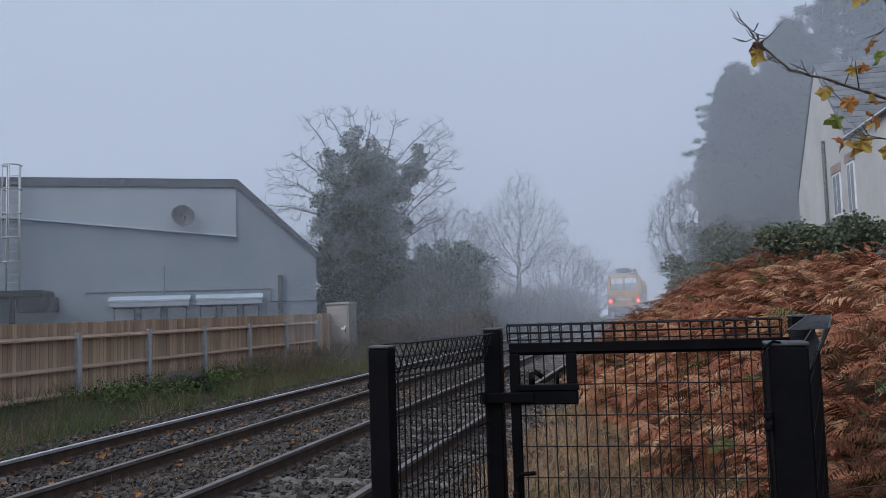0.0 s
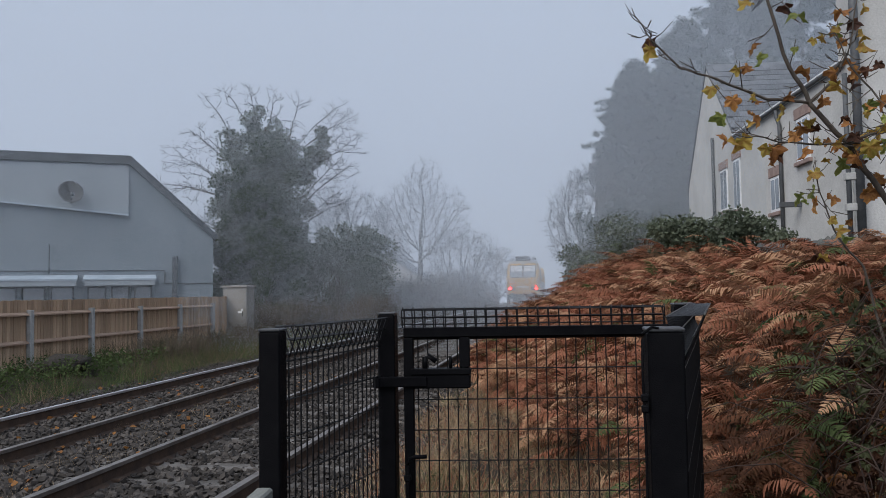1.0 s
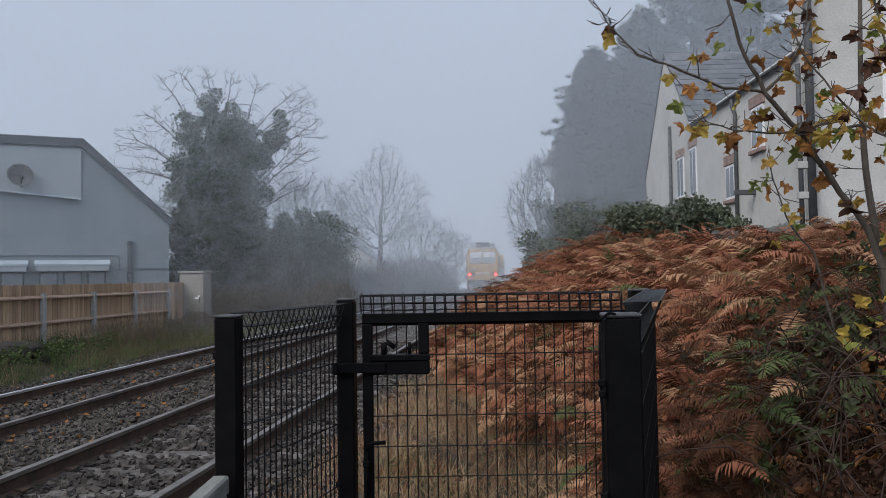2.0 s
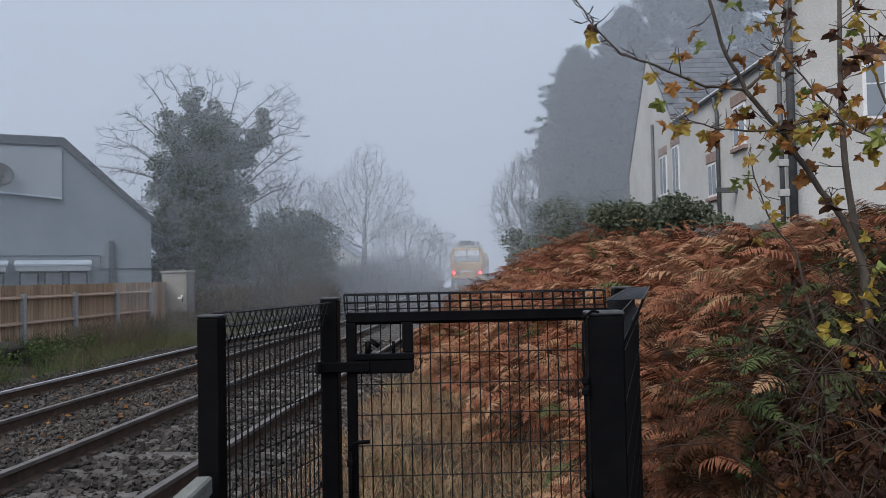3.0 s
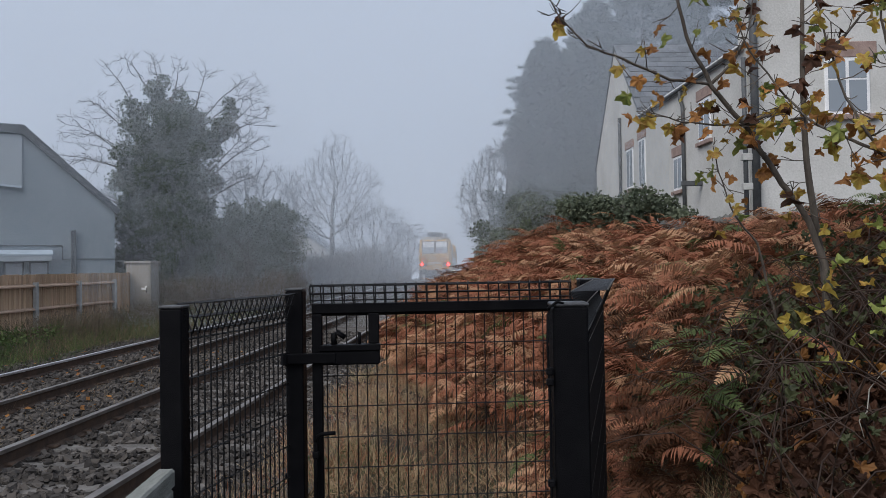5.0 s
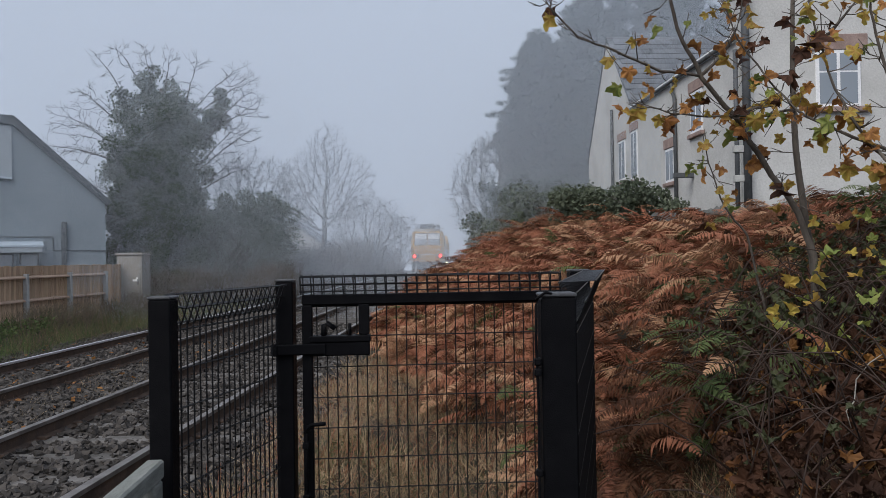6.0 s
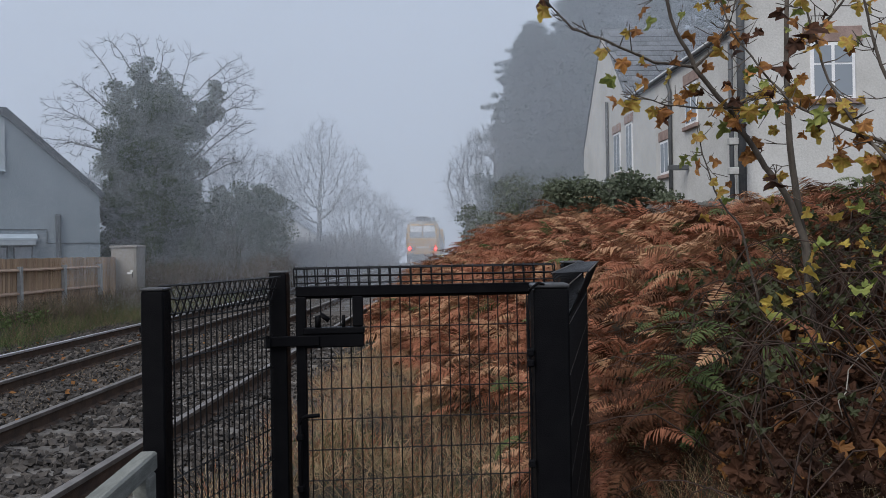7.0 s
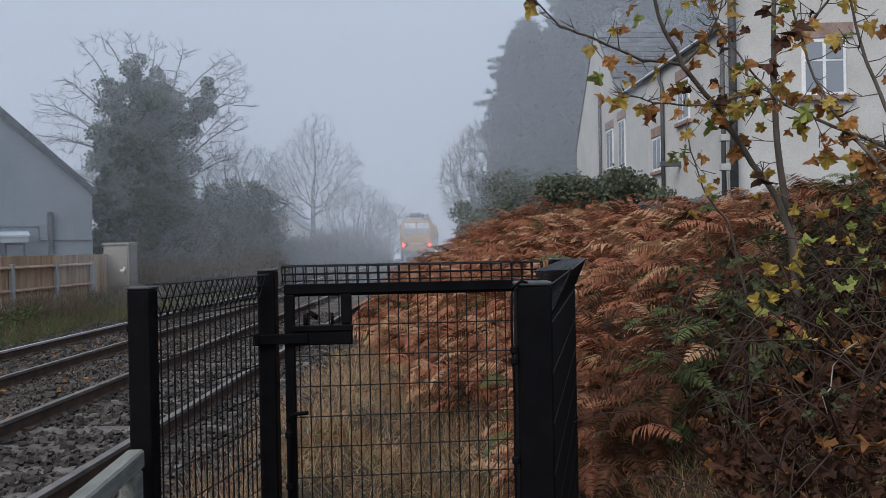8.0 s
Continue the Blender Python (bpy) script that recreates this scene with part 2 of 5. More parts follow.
def scatter_mesh(name, tv, tf, mats, sets, mat_ids=None):
    """One mesh of many copies of a template (verts, faces of one size), each placed by a 3x3 matrix and a place."""
    mtx, loc = sets
    n, k = len(mtx), len(tv)
    v = np.einsum("nij,kj->nki", mtx, tv) + loc[:, None, :]
    fs = tf.shape[1]
    f = tf[None] + (np.arange(n) * k)[:, None, None]
    me = bpy.data.meshes.new(name)
    nf = n * len(tf)
    me.vertices.add(n * k)
    me.vertices.foreach_set("co", v.reshape(-1).astype(np.float32))
    me.loops.add(nf * fs)
    me.loops.foreach_set("vertex_index", f.reshape(-1).astype(np.int32))
    me.polygons.add(nf)
    me.polygons.foreach_set("loop_start", (np.arange(nf) * fs).astype(np.int32))
    for m in mats:
        me.materials.append(m)
    if mat_ids is not None:
        me.polygons.foreach_set("material_index", np.repeat(mat_ids, len(tf)).astype(np.int32))
    me.polygons.foreach_set("use_smooth", [False] * nf)
    me.update(calc_edges=True)
    return me


def frames_of(yaw, pitch, roll, size):
    """3x3 matrices: roll about y, pitch about x, yaw about z, times size."""
    cy, sy, cp, sp, cr, sr = np.cos(yaw), np.sin(yaw), np.cos(pitch), np.sin(pitch), np.cos(roll), np.sin(roll)
    o, i = np.zeros_like(yaw), np.ones_like(yaw)
    rz = np.stack([cy, -sy, o, sy, cy, o, o, o, i], -1).reshape(-1, 3, 3)
    rx = np.stack([i, o, o, o, cp, -sp, o, sp, cp], -1).reshape(-1, 3, 3)
    ry = np.stack([cr, o, sr, o, i, o, -sr, o, cr], -1).reshape(-1, 3, 3)
    return rz @ rx @ ry * np.asarray(size).reshape(-1, 1, 1)


# ---- the ground ----
RAIL_D, RAIL_C, RAIL_B, RAIL_A = -2.53, -3.965, -5.44, -6.875


def toe(y):
    return np.interp(y, [-5, 3, 5, 6, 8, 10, 14, 20, 30, 60], [0.9, 0.65, 0.75, 0.55, 0.1, -0.45, -1.05, -1.5, -1.2, -1.0])


def ground_h(x, y):
    x, y = np.asarray(x, float), np.asarray(y, float)
    s = np.maximum(x - toe(y), 0)
    cap = np.interp(y, [6, 9, 11, 15.8, 17], [1.95, 1.72, 1.75, 1.92, 2.35])
    bank = cap * np.tanh(0.78 * s / cap) * np.clip((y + 6) / 6, 0, 1)
    bed = -0.17 - 0.25 * np.clip((np.abs(x + 4.7) - 3.6) / 0.9, 0, 1)
    left = np.clip((-x - 8.6) / 1.6, 0, 1) * 0.42
    right = np.clip((x + 1.7) / 0.7, 0, 1) * 0.2
    wob = 0.05 * np.sin(x * 1.7 + y * 0.6) * np.cos(y * 1.1 - x * 0.4) * np.clip((np.abs(x + 4.7) - 3.9), 0, 1)
    return bed + left + right + bank + wob


def grid_sheet(name, xs, ys, dz, m):
    X, Y = np.meshgrid(xs, ys, indexing="ij")
    Z = ground_h(X, Y) + dz
    v = np.stack([X, Y, Z], -1).reshape(-1, 3)
    ny = len(ys)
    i, j = np.meshgrid(np.arange(len(xs) - 1), np.arange(ny - 1), indexing="ij")
    a = (i * ny + j).reshape(-1)
    f = np.stack([a, a + ny, a + ny + 1, a + 1], -1)
    me = scatter_mesh(name, v, f, [m], (np.eye(3)[None], np.zeros((1, 3))))
    me.polygons.foreach_set("use_smooth", [True] * len(me.polygons))
    return link(name, me, None)


xs = np.unique(np.concatenate([[-400, -200, -100, -60, -40], np.arange(-30, -9, 1.5), np.arange(-9, 10, 0.3), np.arange(10, 30, 2), [40, 60, 100, 200, 400]]))
ys = np.unique(np.concatenate([[-60, -30, -15], np.arange(-8, 24, 0.35), np.arange(24, 60, 1.5), np.arange(60, 150, 6), [170, 220, 300, 400]]))
tagged(grid_sheet("ground", xs, ys, 0, M_SOIL), "damp soil and rough grass with a bracken bank", "ground", kind="structure")
bx = np.arange(-8.6, -1.05, 0.25)
tagged(grid_sheet("ballast_bed", bx, ys[(ys > -14) & (ys < 151)], 0.004, M_BED), "dirty brown-grey ballast bed of the railway", "ballast", kind="structure")

# low ring 112 m out, glowing like the sky to stand for far haze
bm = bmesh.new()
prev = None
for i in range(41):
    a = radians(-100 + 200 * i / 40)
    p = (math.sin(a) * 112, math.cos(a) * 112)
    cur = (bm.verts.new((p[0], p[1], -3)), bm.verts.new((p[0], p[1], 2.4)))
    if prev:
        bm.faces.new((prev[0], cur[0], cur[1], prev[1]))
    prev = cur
tagged(part("backdrop", bm, M_MISTGLOW), "pale blue-grey glowing ring standing in for distant mist", "mist", kind="structure")


# the mist's haze, added as upright layers of fine slanting half-clear strips with gaps between,
# densest in the farthest layer and thinning out just over the ground
M_HAZE = bpy.data.materials.new("haze_strip_film")
M_HAZE.use_nodes = True
dn, dl = M_HAZE.node_tree.nodes, M_HAZE.node_tree.links
dn.remove(dn["Principled BSDF"])
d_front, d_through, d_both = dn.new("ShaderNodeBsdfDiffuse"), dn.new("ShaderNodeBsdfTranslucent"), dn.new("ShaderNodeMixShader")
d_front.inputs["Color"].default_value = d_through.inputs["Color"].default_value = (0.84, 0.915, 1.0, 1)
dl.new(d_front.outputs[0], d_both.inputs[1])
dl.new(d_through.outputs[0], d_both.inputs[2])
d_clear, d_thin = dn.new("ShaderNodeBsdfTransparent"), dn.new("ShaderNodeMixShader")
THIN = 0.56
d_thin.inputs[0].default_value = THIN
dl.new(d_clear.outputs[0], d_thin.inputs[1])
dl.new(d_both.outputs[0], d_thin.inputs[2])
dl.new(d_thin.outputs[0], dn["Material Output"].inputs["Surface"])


def haze_strips(y, density, seed, slope, nx=8):
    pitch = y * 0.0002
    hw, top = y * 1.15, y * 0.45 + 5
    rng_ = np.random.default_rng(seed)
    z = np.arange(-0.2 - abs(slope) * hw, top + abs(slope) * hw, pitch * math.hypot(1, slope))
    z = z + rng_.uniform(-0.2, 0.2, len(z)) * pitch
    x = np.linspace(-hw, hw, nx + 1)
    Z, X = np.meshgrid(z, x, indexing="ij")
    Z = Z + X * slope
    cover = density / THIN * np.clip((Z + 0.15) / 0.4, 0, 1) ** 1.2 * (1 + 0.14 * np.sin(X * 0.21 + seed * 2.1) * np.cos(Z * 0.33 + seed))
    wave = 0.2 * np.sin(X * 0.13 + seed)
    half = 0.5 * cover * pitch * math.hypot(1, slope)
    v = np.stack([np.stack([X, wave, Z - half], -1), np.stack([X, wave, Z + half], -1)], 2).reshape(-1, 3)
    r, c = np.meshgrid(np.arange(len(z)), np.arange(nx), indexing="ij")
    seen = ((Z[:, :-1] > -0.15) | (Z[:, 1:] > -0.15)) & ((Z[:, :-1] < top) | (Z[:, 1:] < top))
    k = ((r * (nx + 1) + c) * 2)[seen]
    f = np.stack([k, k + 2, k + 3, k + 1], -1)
    o = link("haze_strips", scatter_mesh("haze_strips", v, f, [M_HAZE], (np.eye(3)[None], np.zeros((1, 3)))), None)
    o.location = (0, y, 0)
    return tagged(o, "layer of thin pale strips added to make the mist's haze", "mist", kind="stuff")


# depth, density and slope of each added haze layer
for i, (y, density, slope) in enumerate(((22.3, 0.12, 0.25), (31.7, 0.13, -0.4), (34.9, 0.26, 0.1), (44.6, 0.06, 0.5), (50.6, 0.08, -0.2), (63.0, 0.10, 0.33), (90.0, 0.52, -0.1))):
    haze_strips(y, density, i, slope)
# ---- railway tracks ----
def rail_bm(x, y0, y1, top):
    o = [(-0.07, -0.16), (0.07, -0.16), (0.07, -0.148), (0.012, -0.125), (0.012, -0.045), (0.035, -0.032), (0.035, -0.004), (0.030, 0.0)]
    if top:
        # running surface and the worn inner face
        return prism([(x - 0.028, 0.0005), (x - 0.028, 0.004), (x + 0.039, 0.004), (x + 0.039, -0.028), (x + 0.0357, -0.028), (x + 0.0357, 0.0005)], "y", y0, y1)
    return prism([(x + a, b) for a, b in o] + [(x - a, b) for a, b in reversed(o) if a > 0 and b > -0.15], "y", y0, y1)


def track(xl, xr, label, msl, zs, seed):
    rng = random.Random(seed)
    t = thing("railway_track", ((xl + xr) / 2, 0, 0), label, "railway track", "pair of tracks", "structure")
    for x in (xl, xr):
        r = part("rail", rail_bm(x - t.location.x, -14, 148, False), M_RAILSIDE, t, "rusty steel rail")
        part("rail_head", rail_bm(x - t.location.x, -14, 148, True), M_RAILTOP if x == RAIL_A else M_RAILDULL, r, "worn shiny running surface")
    sl = bpy.data.meshes.new("sleeper")
    b = box(-1.25, 1.25, -0.125, 0.125, -0.3, 0, 0.02)
    b.to_mesh(sl)
    b.free()
    ch = bpy.data.meshes.new("rail_clip")
    b = box(-0.10, 0.10, -0.06, 0.06, 0, 0.035, 0.01)
    b.to_mesh(ch)
    b.free()
    for i in range(230):
        y = -13 + i * 0.68
        s = link("sleeper", sl, msl, t)
        s.matrix_world = pose((xl + xr) / 2 + rng.uniform(-0.03, 0.03), y, zs + rng.uniform(-0.008, 0.008), 0, rng.uniform(-0.4, 0.4), rng.uniform(-0.7, 0.7))
        if y < 26:
            for x in (xl, xr):
                c = link("rail_clip", ch, M_RAILSIDE, s)
                c.matrix_world = pose(x, y, zs)
    return t


track(RAIL_C, RAIL_D, "near railway track on grey concrete sleepers in ballast", M_SLEEPER, -0.152, 1)
track(RAIL_A, RAIL_B, "far railway track with a bright worn rail", M_WSLEEPER, -0.155, 2)

# ---- black mesh fence with rolled top, and its gate ----
def post(name, x, y, top, parent, rz=0, w=0.1, bot=-0.4):
    bm = box(-w / 2, w / 2, -w / 2, w / 2, bot, top - 0.012, 0.006)
    p = part(name, bm, M_BLACK, parent)
    p.matrix_world = pose(x, y, 0, 0, 0, rz)
    c = part("post_cap", box(-w / 2 - 0.002, w / 2 + 0.002, -w / 2 - 0.002, w / 2 + 0.002, top - 0.012, top, 0.004), M_CAP, p)
    c.matrix_world = pose(x, y, 0, 0, 0, rz)
    return p


def mesh_panel(name, p0, p1, z0, z1, parent, side=1, roll=0.11, depth=0.09, rows=None, r=0.003, pitch=0.05, off=(0.5, -0.5)):
    """Welded mesh from p0 to p1 with a rolled three-sided top."""
    a, b = Vector((*p0, 0)), Vector((*p1, 0))
    d = b - a
    n = int(d.length / pitch)
    nrm = Vector((-d.y, d.x, 0)).normalized() * side
    t = Tubes()
    for i in range(n + 1):
        q = a + d * ((i + 0.5) / (n + 1))
        prof = [q + Vector((0, 0, z0)), q + Vector((0, 0, z1 - roll)), q + nrm * depth * off[0] + Vector((0, 0, z1 - 0.004)), q + nrm * depth * off[1] + Vector((0, 0, z1)), q - nrm * 0.004 + Vector((0, 0, z1 - roll - 0.01))]
        t.add(prof, [r] * len(prof), 4, False)
    for z in rows:
        t.add([a + Vector((0, 0, z)), b + Vector((0, 0, z))], [r, r], 4, False)
    for o, z in ((off[0], z1 - 0.004), (off[1], z1), (off[0] / 2, z1 - roll * 0.5), (off[1] / 2, z1 - roll * 0.5), (0, z1 - roll)):
        q = nrm * depth * o + Vector((0, 0, z))
        t.add([a + q, b + q], [r * 1.15] * 2, 4, False)
    return link(name, t.mesh(name, False), M_WIRE, parent, "black welded wire mesh with rolled top")


PM, PL, PR, PF = (-0.884, 4.0), (-1.137, 3.05), (0.268, 2.35), (0.575, 4.16)
ROWS = [0.937 - 0.15 * k for k in range(-2, 8)]
fence = thing("mesh_fence", (0, 0, 0), "black powder-coated steel mesh fence with rolled top beside the gate", "fence")
post("post", *PM, 1.372, fence, w=0.085)
post("post", *PL, 1.338, fence, w=0.086)
post("post", *PR, 1.362, fence, 2)
post("post", *PF, 1.396, fence, 4)
mesh_panel("mesh_panel", (PL[0] + 0.045, PL[1] + 0.02), (PM[0] - 0.03, PM[1] - 0.04), -0.2, 1.345, fence, rows=[z - 0.03 for z in ROWS], r=0.0036)
mesh_panel("mesh_panel", (PR[0] + 0.056, PR[1] + 0.03), (PF[0] + 0.078, PF[1] + 0.03), -0.2, 1.392, fence, 1, 0.12, 0.10, rows=ROWS, off=(0.45, -0.6))
for (x, y), zz in ((PL, (1.18, 0.55)), (PM, (1.02, 0.45))):
    for z in zz:
        part("bolt", box(x - 0.062, x - 0.04, y - 0.012, y + 0.012, z - 0.012, z + 0.012, 0.004), M_BLACK, fence)
t = Tubes()
t.add([(0.214, 2.30, 1.352), (0.205, 2.29, 1.33), (0.203, 2.29, 1.24), (0.208, 2.295, 1.05), (0.206, 2.29, 0.8), (0.21, 2.295, 0.3)], [0.004] * 6, 6)
t.add([(0.205, 2.29, 1.345), (0.232, 2.296, 1.365), (0.25, 2.30, 1.36)], [0.004] * 3, 6)
link("cable", t.mesh("cable"), M_BLACK, fence, "thin black cable down the post")
for z in (1.17, 1.14, 0.86):
    part("cable_clip", box(0.198, 0.218, 2.283, 2.305, z - 0.01, z + 0.012, 0.004), M_BLACK, fence)

# gate: frame, latch box and mesh, on the line between its posts
GA, GB = Vector((-0.815, 3.985, 0)), Vector((0.515, 4.13, 0))
gl = (GB - GA).length
gate = thing("gate", GA, "closed black steel mesh gate with a boxed slide latch", "gate", rz=math.degrees(math.atan2((GB - GA).y, (GB - GA).x)))
GM = gate.matrix_world.copy()


def gpart(name, bm, m=M_BLACK, parent=gate, label=""):
    return part(name, bm, m, parent, label)


gpart("top_rail", box(0.014, gl, -0.025, 0.025, 1.243, 1.293, 0.005))
gpart("bottom_rail", box(0.055, gl - 0.055, -0.025, 0.025, 0.06, 0.11, 0.005))
gpart("stile", box(0.014, 0.064, -0.027, 0.023, 0.02, 1.243, 0.005))
gpart("stile", box(gl - 0.055, gl, -0.025, 0.025, 0.02, 1.243, 0.005))
gpart("hinge", box(gl, gl + 0.03, -0.015, 0.015, 1.10, 1.16, 0.005))
gpart("latch_stile", box(0.290, 0.343, -0.026, 0.024, 1.095, 1.243, 0.004))
gpart("latch_box", box(0.057, 0.345, -0.045, 0.03, 0.995, 1.062, 0.006))
gpart("latch_shelf", box(0.05, 0.348, -0.05, 0.028, 1.062, 1.092, 0.004))
gpart("slide_bolt", box(-0.115, 0.13, -0.055, -0.035, 1.005, 1.055, 0.004))
bl = box(-0.135, -0.10, -0.06, -0.03, 1.0, 1.055, 0.006)
gpart("bolt_eye", bl)
tube("latch_knob", [GM @ Vector((0.118, -0.01, 1.09)), GM @ Vector((0.118, -0.01, 1.145)), GM @ Vector((0.135, -0.01, 1.155)), GM @ Vector((0.175, -0.012, 1.125))], 0.013, M_BLACK, None, sides=8).name = "latch_knob"
kn = bpy.data.objects["latch_knob"]
kn.parent = gate
kn.matrix_parent_inverse = gate.matrix_world.inverted()
tube("latch_pin", [GM @ Vector((0.246, -0.01, 1.09)), GM @ Vector((0.246, -0.01, 1.15))], 0.008, M_BLACK, None)
kn = bpy.data.objects["latch_pin"]
kn.parent = gate
kn.matrix_parent_inverse = gate.matrix_world.inverted()
tube("drop_bolt", [GM @ Vector((0.028, -0.05, 0.10)), GM @ Vector((0.028, -0.05, 0.62)), GM @ Vector((0.04, -0.05, 0.655)), GM @ Vector((0.06, -0.055, 0.665)), GM @ Vector((0.125, -0.07, 0.672))], 0.010, M_BLACK, None)
kn = bpy.data.objects["drop_bolt"]
kn.parent = gate
kn.matrix_parent_inverse = gate.matrix_world.inverted()
for z in (0.55, 0.3):
    gpart("bolt_guide", box(0.012, 0.045, -0.065, -0.026, z, z + 0.03, 0.004))
mesh_panel("mesh_infill", (0.06, 0.0), (gl - 0.055, 0.0), 0.11, 1.24, gate, rows=[z for z in ROWS if z > 0.12 and z < 1.2], roll=0.004, depth=0.008)
t = Tubes()
n = int((gl - 0.06) / 0.05)
for i in range(n + 1):
    x = 0.012 + (gl - 0.05) * i / n
    t.add([(x, -0.03, 1.293), (x - 0.004, -0.045, 1.38), (x, -0.02, 1.392), (x + 0.004, 0.03, 1.384), (x + 0.006, 0.02, 1.293)], [0.0033] * 5, 4, False)
for yy, z in ((-0.045, 1.38), (0.03, 1.384), (-0.04, 1.345), (0.025, 1.34), (-0.032, 1.31)):
    t.add([(0.005, yy, z), (gl - 0.04, yy, z)], [0.0033] * 2, 4, False)
link("mesh_crest", t.mesh("mesh_crest", False), M_WIRE, gate, "rolled wire crest above the gate")

# grey timber barrier beside the fence
bar = thing("timber_barrier", (-1.12, 2.9, 0), "weathered grey-green timber knee rail at the fence end", "barrier")
d0, d1 = Vector((-1.135, 2.93, 0)), Vector((-0.80, -0.6, 0))
ang = math.atan2((d1 - d0).x, -(d1 - d0).y)
m = Matrix.Translation(d0) @ Matrix.Rotation(ang, 4, "Z")
part("rail", box(-0.032, 0.032, -3.5, 0.03, 0.675, 0.745, 0.008, m), M_OLDWOOD, bar).matrix_parent_inverse = bar.matrix_world.inverted()
for k in (-0.03, -1.7, -3.4):
    part("post", box(-0.029, 0.029, k - 0.05, k + 0.05, -0.4, 0.674, 0.008, m), M_OLDWOOD, bar).matrix_parent_inverse = bar.matrix_world.inverted()

# ---- timber fence along the far side ----
FX = -11.0
tf = thing("timber_fence", (FX, 10, 0), "new brown feather-edge board fence with concrete posts", "fence")
TFI = tf.matrix_world.inverted()
FY = [6.6 + 2.22 * k for k in range(9)]
cp = bpy.data.meshes.new("concrete_post")
b = box(-0.055, 0.055, -0.06, 0.06, -0.5, 1.22, 0.012)
b.to_mesh(cp)
b.free()
for y in FY:
    link("post", cp, M_CONC, tf, "pale concrete fence post").matrix_world = pose(FX + 0.03, y, 0)
for y0, y1 in zip(FY, FY[1:]):
    for z in (0.05, 0.52, 1.10):
        part("fence_rail", prism([(FX - 0.02, z), (FX + 0.05, z), (FX + 0.05, z + 0.03), (FX - 0.02, z + 0.075)], "y", y0 + 0.062, y1 - 0.062), M_BOARDRAIL, tf).matrix_parent_inverse = TFI
bd = bpy.data.meshes.new("board")
b = prism([(0, 0), (0.022, 0), (0.008, 0.125), (0, 0.125)], "z", -0.3, 1.42)
b.to_mesh(bd)
b.free()
rb = random.Random(5)
y = 6.4
while y < 25.6:
    link("board", bd, M_BOARD, tf).matrix_world = pose(FX - 0.045 + rb.uniform(-0.003, 0.003), y, rb.uniform(-0.012, 0.012), 0, 0, rb.uniform(-1, 1))
    y += 0.108
# signalling cabinet at the fence end
cab = thing("trackside_cabinet", (-10.75, 25.9, 0), "beige-grey steel trackside cabinet with a white label", "cabinet", rz=-4)
part("body", box(-0.42, 0.42, -0.28, 0.3, -0.1, 1.70, 0.012), M_CABINET, cab)
part("lid", box(-0.46, 0.46, -0.33, 0.34, 1.70, 1.775, 0.015), M_CABINET, cab)
part("plinth", box(-0.44, 0.44, -0.3, 0.32, -0.3, -0.10, 0.01), M_CONC, cab)
dr = part("door", box(-0.37, 0.37, -0.30, -0.282, 0.05, 1.6, 0.006), M_CABINET, cab)
part("handle", box(0.28, 0.305, -0.325, -0.301, 0.75, 0.93, 0.005), M_DIRT, dr)
part("label", box(0.12, 0.30, -0.308, -0.301, 0.86, 0.93), M_LABEL, dr, "white label with grey print bars")
part("label", box(0.23, 0.30, -0.308, -0.301, 0.931, 0.99), M_LABEL, dr, "small white label")

# ---- grey-blue industrial building ----
E0 = Vector((-13.5, 30.0, 0))
BU = Vector((-0.866, -0.5, 0))
BM4 = Matrix.Translation(E0) @ Matrix.Rotation(math.atan2(BU.y, BU.x), 4, "Z")
# local: x runs along the front to the far left, y towards the railway, z up
bld = thing("industrial_building", E0, "grey-blue rendered workshop with a raking roof edge and dark trim", "building")
BI = bld.matrix_world.inverted()


def bpart(name, bm, m, label="", parent=None):
    bm.transform(BM4)
    bmesh.ops.recalc_face_normals(bm, faces=bm.faces)
    o = part(name, bm, m, parent or bld, label)
    o.matrix_parent_inverse = BI if parent is None else Matrix()
    return o


BE, BP, BL = 3.92, 6.72, 26.0
outline = [(0, -0.3), (0, BE), (3.05, BP), (BL, BP), (BL, -0.3)]
w = prism(outline, "y", -0.3, 0)
bpart("wall", w, M_CLAD, "grey-blue rendered wall")
bpart("side_wall", box(0, 0.3, -14, -0.302, -0.3, BE - 0.02), M_CLAD)
bpart("roof", prism([(-0.15, BE - 0.12), (3.05, BP + 0.02), (BL, BP + 0.02), (BL, BP - 0.15), (3.1, BP - 0.15), (0.02, BE - 0.25)], "y", -14, -0.302), M_TRIM, "dark grey metal roof")
bpart("upper_panel", prism([(3.07, 4.55), (11.0, 5.29), (BL - 0.1, 5.35), (BL - 0.1, BP - 0.33), (3.07, BP - 0.33)], "y", 0.002, 0.05), M_CLADUP, "paler upper cladding")
# raking and level trim
bpart("verge_trim", prism([(-0.22, BE - 0.17), (3.0, BP + 0.05), (3.07, BP + 0.05), (3.07, BP - 0.26), (-0.08, BE - 0.32)], "y", -0.32, 0.12), M_TRIM, "dark sloping verge trim")
bpart("parapet_trim", box(3.072, BL, -0.32, 0.12, BP - 0.27, BP + 0.05), M_TRIM, "dark parapet trim")
bpart("ledge", prism([(3.07, 4.49), (11.0, 5.23), (BL - 0.1, 5.29), (BL - 0.1, 5.345), (11.0, 5.285), (3.07, 4.545)], "y", 0.002, 0.16), M_CANOPY, "pale sloping flashing ledge")
bpart("string_line", box(0.02, 1.76, 0.002, 0.035, 1.92, 1.95), M_TRIM)
bpart("string_line", box(1.76, 1.79, 0.002, 0.035, 1.92, 2.42), M_TRIM)
